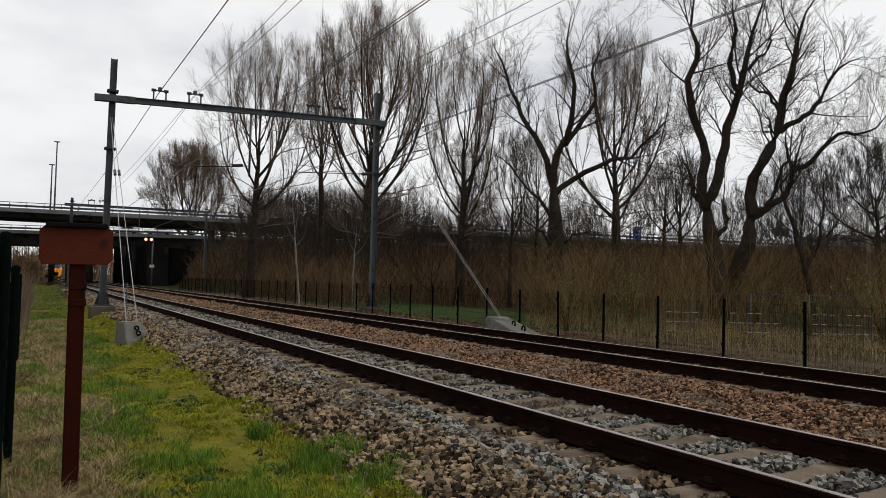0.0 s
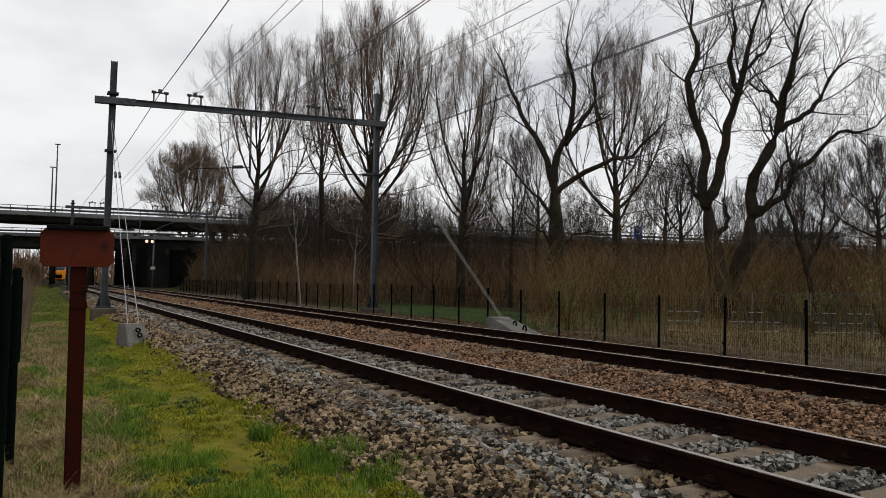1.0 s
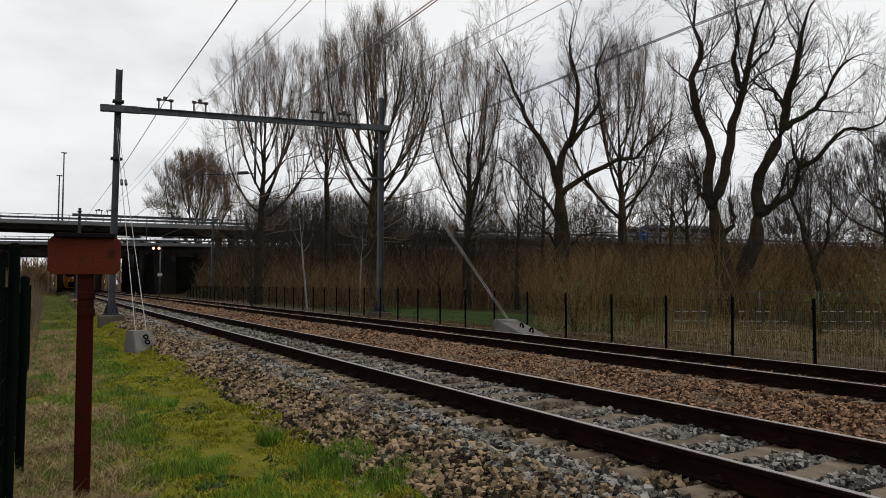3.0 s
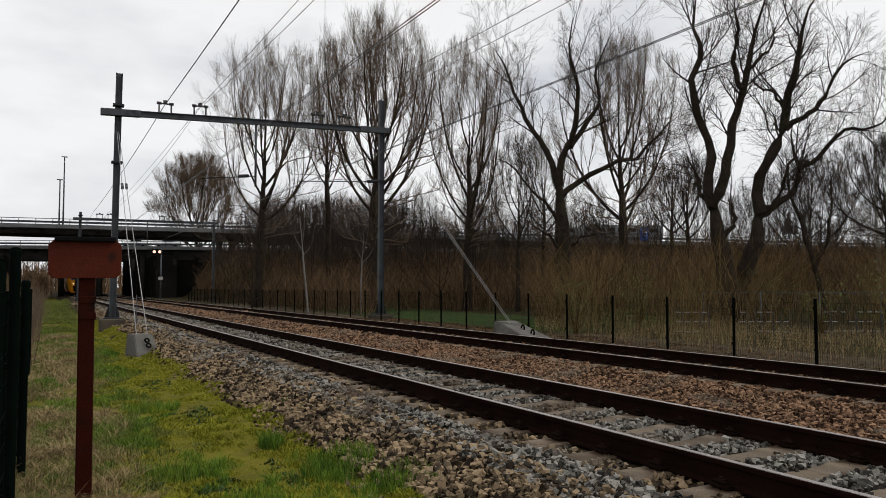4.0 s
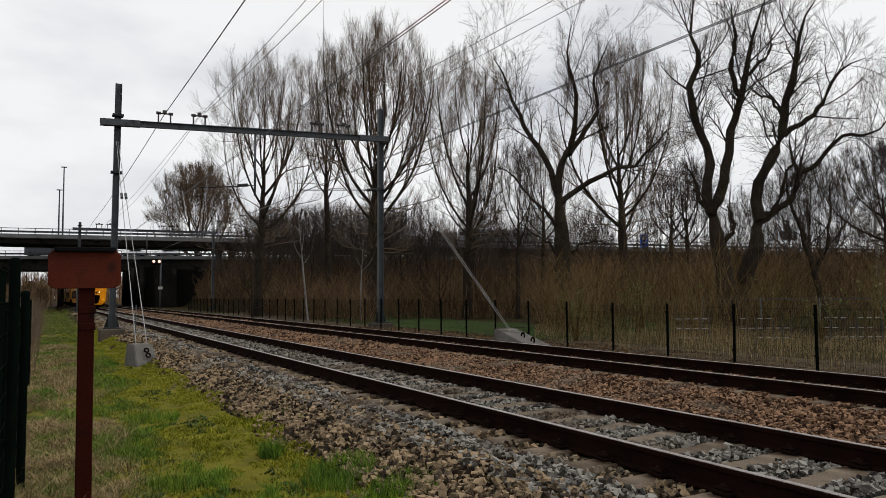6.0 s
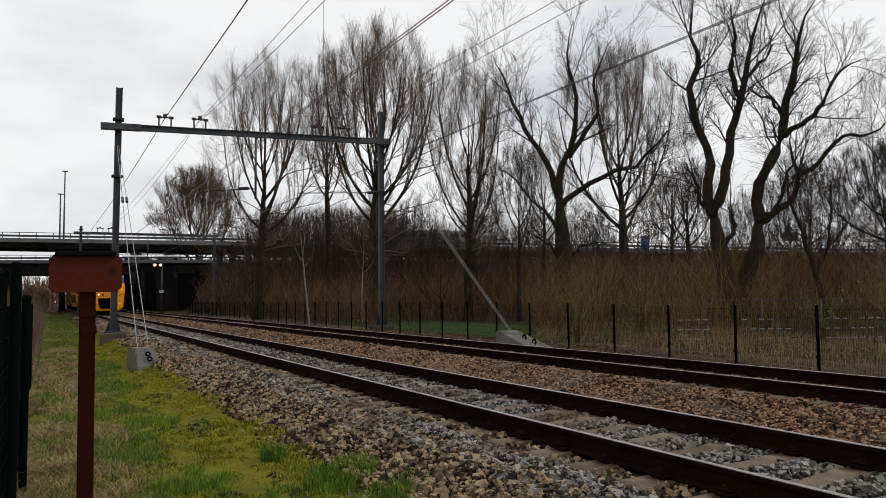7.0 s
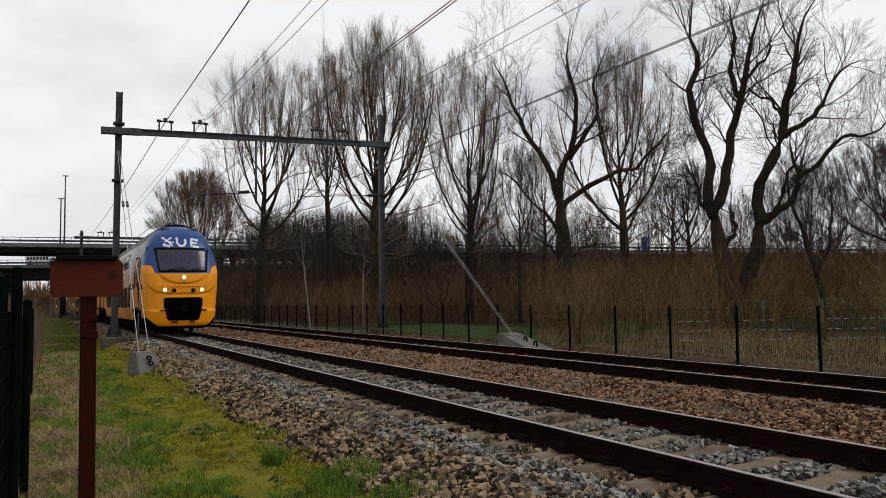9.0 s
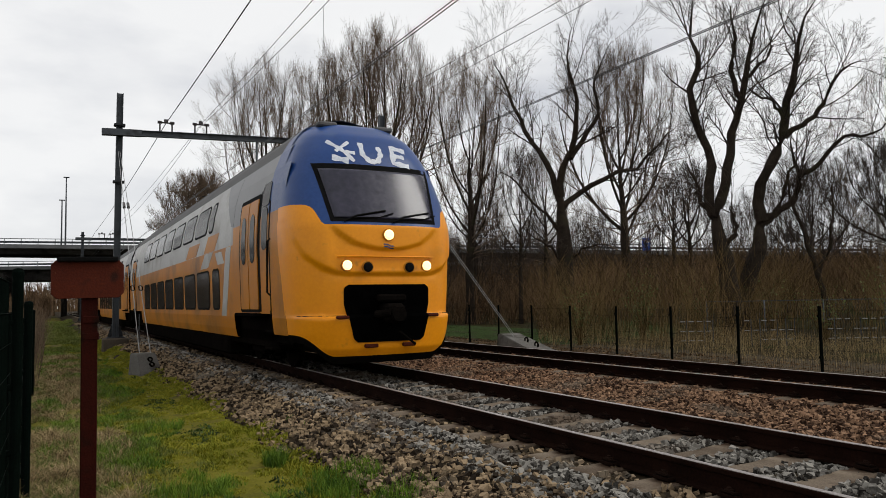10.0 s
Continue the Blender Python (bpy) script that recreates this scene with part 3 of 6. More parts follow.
# ---- overhead line portals ----
def h_mast(z0, z1, w):
    bm = bmesh.new()
    for s in (-1, 1):
        add_box(bm, (s * w / 2, 0, (z0 + z1) / 2), (0.018, w, z1 - z0), 0.003)
    add_box(bm, (0, 0, (z0 + z1) / 2), (w - 0.018, 0.014, z1 - z0))
    return bm


def insulator_frame():
    bm = bmesh.new()
    for s in (-0.24, 0.24):
        add_box(bm, (s, 0, 0.18), (0.06, 0.06, 0.42), 0.004)
        add_tube(bm, [(s - 0.09, 0, 0.40), (s + 0.09, 0, 0.40)], 0.065, 8)
    add_tube(bm, [(-0.3, 0, 0.39), (0.3, 0, 0.39)], 0.03, 6)
    add_box(bm, (0, 0, 0.46), (0.16, 0.12, 0.16), 0.02)
    return bm_mesh("insulator", bm, M["insul"], False)


INSUL = insulator_frame()


def build_portal(y, xl, xr, zl, zr, beam_l, beam_r, top_l, top_r, ins, tilt):
    portal = empty("catenary_portal", pose(0, y, 0), "grey galvanised steel portal carrying the overhead line", "catenary mast", "overhead line portals")
    for x, z0, top, lean in ((xl, zl, top_l, tilt), (xr, zr, top_r, tilt * 0.3)):
        mast = part("mast", bm_mesh("mast", h_mast(0, top - z0, 0.23), M["galv"]), portal, "", pose(x, 0, z0, 0, lean, 0))
        for zc in (beam_l - z0 - 2.0, beam_l - z0 + 0.35):
            part("clamp", box_mesh("clamp", (0, 0, zc), (0.42, 0.34, 0.09), M["dark_steel"], 0.01), mast)
        bm = bmesh.new()
        for k in range(4):
            a = k * math.pi / 2
            p = Vector((math.cos(a), math.sin(a), 0))
            q = Vector((-p.y, p.x, 0))
            vs = [bm.verts.new(v) for v in (p * 0.13 + q * 0.012, p * 0.30 + q * 0.012, p * 0.13 + q * 0.012 + Vector((0, 0, 0.6)), p * 0.13 - q * 0.012, p * 0.30 - q * 0.012, p * 0.13 - q * 0.012 + Vector((0, 0, 0.6)))]
            for f in ((0, 1, 2), (3, 5, 4), (0, 3, 4, 1), (1, 4, 5, 2)):
                bm.faces.new([vs[i] for i in f])
        add_box(bm, (0, 0, 0.02), (0.66, 0.66, 0.05), 0.008)
        part("base_plate", bm_mesh("base_plate", bm, M["dark_steel"]), mast)
        part("footing", box_mesh("footing", (x, 0, z0 - 0.42), (0.95, 0.95, 0.85), M["footing"], 0.05), portal, "weathered concrete footing")
    bm = bmesh.new()
    a, b = Vector((xl - 0.3, -0.18, beam_l)), Vector((xr + 0.35, -0.18, beam_r))
    rot = (b - a).to_track_quat("X", "Z").to_matrix()
    mid, ln = (a + b) / 2, (b - a).length
    for dz_ in (-0.11, 0.11):
        add_box(bm, mid + Vector((0, 0, dz_)), (ln, 0.2, 0.02), 0, rot)
    add_box(bm, mid, (ln, 0.02, 0.2), 0, rot)
    part("crossbeam", bm_mesh("crossbeam", bm, M["galv"]), portal)
    for e in (a, b):
        bm = bmesh.new()
        k = e + (b - a).normalized() * (0.45 if e is a else -0.75)
        add_box(bm, k, (1.5, 0.24, 0.27), 0.01, rot)
        part("beam_sleeve", bm_mesh("beam_sleeve", bm, M["galv"]), portal)
    for x in ins:
        t = (x - xl) / (xr - xl)
        part("insulator", INSUL, portal, "dark brown insulator bracket", pose(x, -0.18, beam_l + (beam_r - beam_l) * t + 0.12))
    # arms that hold the contact wires
    # a drop tube under the beam carries the arm of the nearer track
    xd = (xl + xr) / 2 - 0.2
    part("drop_tube", tube_mesh("drop_tube", [(xd, -0.16, beam_l + 0.1), (xd, -0.16, 5.95)], 0.05, M["galv"], 8), portal)
    for x0, x1, zz in ((xr, c2(y) + 0.5, 6.58), (xd, c1(y) + 0.85, 6.42)):
        bm = bmesh.new()
        sg = 1 if x1 > x0 else -1
        add_tube(bm, [(x0, -0.16, zz), (x1, -0.16, zz - 0.25)], 0.022, 6)
        add_tube(bm, [(x0 + sg * 0.3, -0.16, zz), (x0 + sg * 0.75, -0.16, zz - 0.05)], 0.075, 8)
        part("registration_arm", bm_mesh("registration_arm", bm, M["dark_steel"]), portal)
    return portal


build_portal(32.4, 2.0, 13.66, 0.30, 0.25, 8.62, 9.05, 10.3, 10.55, (3.84, 5.24, 10.43, 11.72), 0.45)
build_portal(80.0, 1.86, 14.6, 0.2, 0.2, 8.25, 8.3, 8.95, 8.5, (3.6, 4.6, 9.4, 10.4), 0.3)


# ---- overhead wires ----
def build_wires():
    spec = [("feeder_wire", 3.84, 9.19, 0.017, -0.22), ("feeder_wire", 5.24, 9.26, 0.009, -0.24), ("messenger_wire", 5.24, 9.20, 0.009, -0.68),
            ("messenger_wire", 10.40, 9.34, 0.009, -0.62), ("feeder_wire", 11.68, 9.40, 0.009, -0.28),
            ("contact_wire", 4.44, 5.71, 0.009, 0.0), ("contact_wire", 4.50, 5.71, 0.009, 0.0),
            ("contact_wire", 8.87, 5.85, 0.009, 0.0), ("contact_wire", 8.93, 5.85, 0.009, 0.0)]
    for name, x32, z, r, low in spec:
        pts = []
        for y in np.linspace(-40, 200, 97):
            k = ((y - 32.4) / 50.0) % 1.0
            pts.append((x32 - 0.0145 * (y - 32.4), y, z + low * 4 * k * (1 - k)))
        ob = new(name, tube_mesh(name, pts, r, M["wire"], 5))
        tagged(ob, "dark overhead wire strung along the track", "wire", "overhead wires")
    for y in (16.4, -2.0):
        k = ((y - 32.4) / 50.0) % 1.0
        x = 5.24 - 0.0145 * (y - 32.4)
        ob = new("dropper", tube_mesh("dropper", [(x, y, 9.20 - 0.68 * 4 * k * (1 - k)), (x, y, 7.0), (x - 0.02, y, 5.72)], 0.0045, M["wire"], 5))
        tagged(ob, "thin dropper between messenger and contact wire", "wire", "droppers")


build_wires()


# ---- guy stays and their anchor blocks ----
def ring(bm, c, r, thick, rot):
    pts = [Vector(c) + rot @ Vector((math.cos(a) * r, math.sin(a) * r, 0)) for a in [k * 2 * math.pi / 12 for k in range(13)]]
    add_tube(bm, pts, thick, 6)


def build_anchor(name_label, base, w, d, h, lean, rz, back_h):
    """A wedge-shaped concrete block with two steel eyes on its sloping face."""
    block = empty("anchor_block", base @ Matrix.Rotation(radians(rz), 4, "Z"), name_label, "anchor block", "anchor blocks")
    bm = bmesh.new()
    pts = [(-w, -d, -0.15), (w, -d, -0.15), (w, d, -0.15), (-w, d, -0.15), (-w * 0.96, -d + lean * 0.1, back_h), (w * 0.96, -d + lean * 0.1, back_h), (w * 0.8, -d + lean, h), (-w * 0.8, -d + lean, h), (w * 0.8, d, h), (-w * 0.8, d, h)]
    vs = [bm.verts.new(p) for p in pts]
    for f in ((0, 1, 5, 4), (4, 5, 6, 7), (7, 6, 8, 9), (1, 2, 8, 6, 5), (0, 4, 7, 9, 3), (2, 3, 9, 8), (0, 3, 2, 1)):
        bm.faces.new([vs[i] for i in f])
    bmesh.ops.bevel(bm, geom=bm.edges[:], offset=0.02, segments=2, affect="EDGES")
    part("block", bm_mesh("block", bm, M["concrete"]), block)
    return block


def build_stays():
    b = build_anchor("weathered concrete anchor block with two steel eyes on the verge", pose(1.93, 19.9, float(ground_z(1.93, 19.9))), 0.29, 0.40, 0.52, 0.34, 16, 0.06)
    for k, (u, z) in enumerate(((0.02, 0.38), (0.03, 0.26))):
        bm = bmesh.new()
        ring(bm, (u, -0.31 + 0.0 + (0.07 if k == 0 else -0.02), z), 0.052, 0.02, Matrix.Rotation(radians(60), 3, "X"))
        part("steel_eye", bm_mesh("steel_eye", bm, M["under"]), b)
    zb = 0.30
    for k, dx in enumerate((0.0, 0.26)):
        stay = empty("guy_stay", pose(0, 0, 0), "taut pale steel stay with a turnbuckle, from mast to anchor block", "guy wire", "guy stays")
        top, low = Vector((2.02 + k * 0.06, 32.2, 7.85)), Vector((1.80 + dx, 19.95, zb))
        part("cable", tube_mesh("cable", [top, low], 0.013, M["steel_cable"], 6), stay)
        mid = low + (top - low) * 0.235
        dirv = (top - low).normalized()
        bm = bmesh.new()
        for s in (-1, 1):
            o = Vector((s * 0.045, 0, 0))
            add_tube(bm, [mid - dirv * 0.14, mid - dirv * 0.1 + o, mid + dirv * 0.1 + o, mid + dirv * 0.14], 0.018, 6)
        part("turnbuckle", bm_mesh("turnbuckle", bm, M["under"]), stay)
        bm = bmesh.new()
        add_tube(bm, [low + (top - low) * 0.62, low + (top - low) * 0.645], 0.05, 8)
        part("insulator", bm_mesh("insulator", bm, M["insul"]), stay)
    b2 = build_anchor("low pale concrete anchor block beside the far track", pose(12.0, 17.75, 0.02), 0.42, 1.15, 0.50, 2.1, 0, 0.03)
    for y in (-0.35, 0.15):
        bm = bmesh.new()
        ring(bm, (0.02, y, 0.30 + y * 0.22), 0.08, 0.025, Matrix.Rotation(radians(90), 3, "Y"))
        part("steel_eye", bm_mesh("steel_eye", bm, M["under"]), b2)
    for k in range(2):
        stay = empty("guy_stay", pose(0, 0, 0), "slanting pale steel stay from the mast to the anchor block", "guy wire", "guy stays")
        top, low = Vector((13.75, 32.2, 8.55 + k * 0.15)), Vector((11.9 + 0.28 * k, 18.4 + 0.35 * k, 0.45))
        part("cable", tube_mesh("cable", [top, low], 0.007, M["steel_cable"], 6), stay)


build_stays()


# ---- viaducts, lamps, signal ----
def build_viaduct(a, b, z_a, z_b, depth, thick, label, piers, rail_h):
    """A road deck from a to b (plan points), its top falling from z_a to z_b."""
    A, B = Vector((*a, z_a)), Vector((*b, z_b))
    along = (B - A)
    ln = along.length
    ux = along.normalized()
    back = Vector((-ux.y, ux.x, 0)).normalized()
    if back.dot(H) < 0:
        back = -back
    up = Vector((0, 0, 1))
    v = empty("road_viaduct", Matrix.Identity(4), label, "viaduct", "motorway viaducts")
    st = [(A, back, up), (B, back, up)]
    def strip(name, prof, material, lab=""):
        vv, ff = extrude_profile(prof, st)
        return part(name, mesh(name, vv, ff, material), v, lab)
    strip("deck", [(0.0, 0.0), (0.0, -0.55), (0.5, -0.75), (1.2, -thick), (depth - 1.2, -thick), (depth - 0.5, -0.75), (depth, -0.55), (depth, 0.0)], M["concrete_dark"], "stained dark concrete deck")
    strip("kerb", [(-0.12, 0.12), (-0.12, -0.45), (-0.004, -0.45), (-0.004, 0.004), (0.3, 0.004), (0.3, 0.12)], M["parapet"], "pale concrete edge beam")
    strip("handrail", [(0.0, rail_h), (0.0, rail_h - 0.09), (0.09, rail_h - 0.09), (0.09, rail_h)], M["galv"])
    strip("guard_rail", [(0.12, rail_h * 0.62), (0.12, rail_h * 0.62 - 0.3), (0.2, rail_h * 0.62 - 0.3), (0.2, rail_h * 0.62)], M["galv"], "steel crash barrier")
    post = box_mesh("rail_post", (0, 0, rail_h / 2), (0.09, 0.09, rail_h), M["galv"])
    n = int(ln / 2.5)
    for i in range(n):
        p = A + along * ((i + 0.5) / n) + back * 0.06
        part("rail_post", post, v, "", Matrix.Translation(p))
    for f in piers:
        p = A + along * f
        for k in (0.25, 0.75):
            q = p + back * depth * k
            bm = bmesh.new()
            zt = q.z - thick + 0.02
            add_tube(bm, [(q.x, q.y, -1.0), (q.x, q.y, zt - 1.0), (q.x, q.y, zt)], [0.5, 0.5, 0.75], 12)
            part("pier", bm_mesh("pier", bm, M["concrete_dark"], True), v)
    return v


def cam_xy(depth, side):
    """Plan point depth metres ahead of the camera and side times that to its right."""
    p = H * depth + RIGHT * (depth * side)
    return (p.x, p.y)


build_viaduct(cam_xy(107, -1.1), cam_xy(107, 0.62), 12.5, 7.0, 13, 1.25, "upper motorway viaduct of dark stained concrete with steel rails", (0.22, 0.335, 0.45), 1.0)
build_viaduct(cam_xy(125, -1.1), cam_xy(125, 0.62), 9.3, 7.2, 13, 2.3, "lower motorway viaduct behind, of dark concrete", (0.2, 0.322, 0.41), 1.0)


def build_abutment():
    ab = empty("bridge_abutment", Matrix.Identity(4), "concrete abutment walls lining the railway underpass, coloured dark as under-deck shade", "abutment")
    # walls close off the opening; their near-black colour stands for under-deck shade
    part("wall", box_mesh("wall", (14.6, 141, 1.9), (3.0, 48, 9.0), M["underpass_shade"], 0.05), ab)
    part("wing_wall", box_mesh("wing_wall", (19.6, 121, 1.6), (7.0, 3.0, 8.4), M["underpass_shade"], 0.05), ab)
    part("wall", box_mesh("wall", (-8.5, 135, 1.9), (3.0, 50, 9.0), M["underpass_shade"], 0.05), ab)
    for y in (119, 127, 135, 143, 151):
        part("column", tube_mesh("column", [(11.4, y, -0.5), (11.4, y, 6.4)], 0.42, M["underpass_shade"], 12), ab)


build_abutment()


def build_street_lamp(x, y, top, foot):
    lamp = empty("street_lamp", pose(x, y, foot), "tall slim grey motorway lamp post", "street lamp", "motorway lamp posts")
    h = top - foot
    part("pole", tube_mesh("pole", [(0, 0, 0), (0, 0, h)], [0.16, 0.09], M["galv"], 8), lamp)
    part("lantern", box_mesh("lantern", (0.0, 0, h + 0.05), (0.9, 0.35, 0.14), M["galv"], 0.04), lamp)


build_street_lamp(0.69, 135.9, 23.1, 7.5)
build_street_lamp(0.10, 136.2, 19.3, 7.5)
for xx, yy, tp in ((24.5, 130.0, 14.5), (31.5, 124.0, 13.5), (43, 116.0, 14.0)):
    build_street_lamp(xx, yy, tp, 7.0)


def build_signal():
    s = empty("railway_signal", pose(10.3, 91, 0.1), "slim railway signal with two glowing lamps", "signal")
    part("post", tube_mesh("post", [(0.4, 0, 0), (0.4, 0, 6.0)], 0.09, M["galv"], 8), s)
    part("head", box_mesh("head", (-0.1, 0, 5.55), (1.1, 0.3, 0.7), M["black"], 0.06), s)
    for x in (-0.38, 0.22):
        bm = bmesh.new()
        add_tube(bm, [(x, -0.2, 5.58), (x, -0.15, 5.58)], 0.17, 12)
        part("lamp", bm_mesh("lamp", bm, M["signal"]), s, "glowing reddish lamp")
    part("number_plate", box_mesh("number_plate", (0.38, -0.12, 2.5), (0.5, 0.03, 0.34), M["white_grey"], 0.01), s, "blank pale plate")
    c = empty("relay_cabinet", pose(2.05, 66, float(ground_z(2.05, 66))), "small grey trackside cabinet", "cabinet")
    part("body", box_mesh("body", (0, 0, 0.75), (0.8, 0.5, 1.5), M["galv"], 0.03), c)
    part("roof", box_mesh("roof", (0, 0, 1.53), (0.9, 0.6, 0.06), M["galv"], 0.02), c)
    m = empty("marker_post", pose(2.72, 30.5, -0.1), "thin grey marker post beside the ballast", "post")
    part("pole", tube_mesh("pole", [(0, 0, 0), (0, 0, 1.35)], 0.02, M["galv"], 6), m)


build_signal()


def build_road_sign(x, y, z0, z1, w, h, material, label):
    s = empty("road_sign", pose(x, y, z0, 0, 0, -28), label, "road sign")
    part("post", tube_mesh("post", [(0, 0.06, -2), (0, 0.06, z1 - z0)], 0.07, M["galv"], 8), s)
    part("panel", box_mesh("panel", (0, 0, z1 - z0 - h / 2), (w, 0.05, h), material, 0.02), s)
    bm = bmesh.new()
    add_box(bm, (0, -0.032, z1 - z0 - h * 0.35), (w * 0.6, 0.01, h * 0.08))
    add_box(bm, (0, -0.032, z1 - z0 - h * 0.6), (w * 0.45, 0.01, h * 0.08))
    part("lettering", bm_mesh("lettering", bm, M["car_white"]), s, "two white bars")


build_road_sign(67.0, 71.6, 6.8, 9.15, 1.1, 1.7, M["sign_blue"], "blue motorway sign on a post")
build_road_sign(80.5, 60.5, 6.0, 9.1, 2.0, 1.1, M["car_dark"], "dark grey road sign seen edge on through twigs")


def build_vehicle(name, m, ln, w, h, paint, label, boxy, group="road traffic"):
    """A vehicle along local x on wheels; boxy: a lorry or van, else a car with a cabin."""
    v = empty(name, m, label, name, group)
    bm = bmesh.new()
    if boxy:
        add_box(bm, (ln * 0.12, 0, h * 0.56), (ln * 0.74, w, h * 0.80), 0.06)
        add_box(bm, (-ln * 0.38, 0, h * 0.46), (ln * 0.22, w * 0.96, h * 0.66), 0.12)
    else:
        add_box(bm, (0, 0, h * 0.42), (ln, w, h * 0.42), 0.12)
        add_box(bm, (ln * 0.05, 0, h * 0.78), (ln * 0.55, w * 0.84, h * 0.42), 0.16)
    part("body", bm_mesh("body", bm, paint), v)
    bm = bmesh.new()
    if boxy:
        for k in range(7):
            add_box(bm, (-ln * 0.20 + k * ln * 0.10, 0, h * 0.68), (ln * 0.075, w * 1.01, h * 0.2), 0.02)
        add_box(bm, (-ln * 0.40, 0, h * 0.60), (ln * 0.10, w * 1.0, h * 0.2), 0.02)
    else:
        add_box(bm, (ln * 0.05, 0, h * 0.80), (ln * 0.42, w * 0.86, h * 0.24), 0.05)
    part("windows", bm_mesh("windows", bm, M["glass"]), v)
    r = 0.5 if boxy else 0.32
    for x in (-ln * 0.34, ln * 0.32):
        for s in (-1, 1):
            bm = bmesh.new()
            add_tube(bm, [(x, s * w * 0.5, r), (x, s * w * 0.34, r)], r, 14)
            part("wheel", bm_mesh("wheel", bm, M["black"]), v)
    return v


ROAD_RZ = math.degrees(math.atan2(RIGHT.y, RIGHT.x))


def on_road(depth, side, up):
    x, y = cam_xy(depth, side)
    za = up
    return pose(x, y, za, 0, 0, ROAD_RZ)


def low_z(side):
    return 9.3 + (7.2 - 9.3) * (side + 1.1) / 1.72


def up_z(side):
    return 12.5 + (7.0 - 12.5) * (side + 1.1) / 1.72


for side, nm, ln, hh, lab in ((-0.43, "car", 4.4, 1.5, "white car on the lower viaduct"), (-0.385, "car", 4.4, 1.5, "white car on the lower viaduct"), (-0.145, "van", 5.4, 2.4, "white van half hidden by trees"), (-0.11, "van", 5.4, 2.3, "white van half hidden by trees"), (-0.01, "car", 4.6, 1.6, "white car half hidden by trees")):
    build_vehicle(nm, on_road(128, side, low_z(side) + 0.01), ln, 1.8, hh, M["car_white"], lab, nm == "van")
LORRY = build_vehicle("lorry", on_road(129, -0.6, low_z(-0.6) + 0.01), 6.5, 2.4, 2.7, M["car_dark"], "dark lorry driving along the lower viaduct", True)
VAN = build_vehicle("van", on_road(129, -0.6, low_z(-0.6) + 0.01), 5.6, 1.9, 2.1, M["car_white"], "white van driving along the lower viaduct", True)
BUS = build_vehicle("bus", on_road(111, 0.3, up_z(0.3) + 0.01), 16.0, 2.5, 2.7, M["mid_grey"], "grey articulated bus driving along the upper viaduct", True)


# ---- trees ----
def grow(rng, start, way, length, radius, level, out, wob, lift, spec):
    """One branch and, from it, its side branches; spec holds (count, length, angle, first) for each level."""
    n = 7 if level <= 1 else (5 if level == 2 else 4)
    p, d = np.array(start, float), np.array(way, float)
    d /= np.linalg.norm(d)
    pts = [p]
    for i in range(n - 1):
        d = d + rng.normal(0, wob, 3) + np.array([0, 0, lift])
        d /= np.linalg.norm(d)
        p = p + d * length / (n - 1)
        pts.append(p)
    pts = np.array(pts)
    tip = 0.22 if level < 3 else 0.35
    out.setdefault((level, n), []).append((pts, radius * np.linspace(1, tip, n)))
    if level >= len(spec):
        return
    count, share, angle, first = spec[level]
    for k in range(count):
        f = first + (1 - first) * (k + rng.uniform(0.1, 0.9)) / count
        x = f * (n - 1)
        i = min(int(x), n - 2)
        q = pts[i] + (pts[i + 1] - pts[i]) * (x - i)
        t = pts[i + 1] - pts[i]
        t /= np.linalg.norm(t)
        a = rng.uniform(0, 2 * np.pi)
        s = np.cross(t, [math.cos(a), math.sin(a), 0.3])
        s /= np.linalg.norm(s) + 1e-9
        an = math.radians(angle * rng.uniform(0.6, 1.35))
        grow(rng, q, t * math.cos(an) + s * math.sin(an), length * share * rng.uniform(0.65, 1.2) * (1.15 - 0.55 * f), radius * (1 - f * 0.6) * (0.5 if level else 0.6), level + 1, out, wob * 1.1, lift * 0.9, spec)


def emit_tree(out, name, label, bark, twig, min_r=0.006, group="bare trees"):
    pts0 = out[min(out)][0][0][0]
    tree = empty(name, Matrix.Translation(pts0), label, "tree", group)
    out = {k: v for k, v in out.items() if v}
    for pname, lv, material in (("trunk", lambda k: k <= 1, bark), ("crown", lambda k: k > 1, twig)):
        got = []
        for (level, n), items in sorted(out.items()):
            if lv(level):
                P = np.array([i[0] for i in items]) - pts0
                R = np.maximum(np.array([i[1] for i in items]), min_r)
                got.append(tubes(P, R, 8 if level <= 1 else (4 if level == 2 else 3)))
        if got:
            v, f = join(got)
            part(pname, fast_mesh(pname, v, f, material, True), tree)
    return tree


def bend(p0, p1, p2, p3, n):
    t = np.linspace(0, 1, n)[:, None]
    return (1 - t) ** 3 * p0 + 3 * t * (1 - t) ** 2 * p1 + 3 * t * t * (1 - t) * p2 + t ** 3 * p3


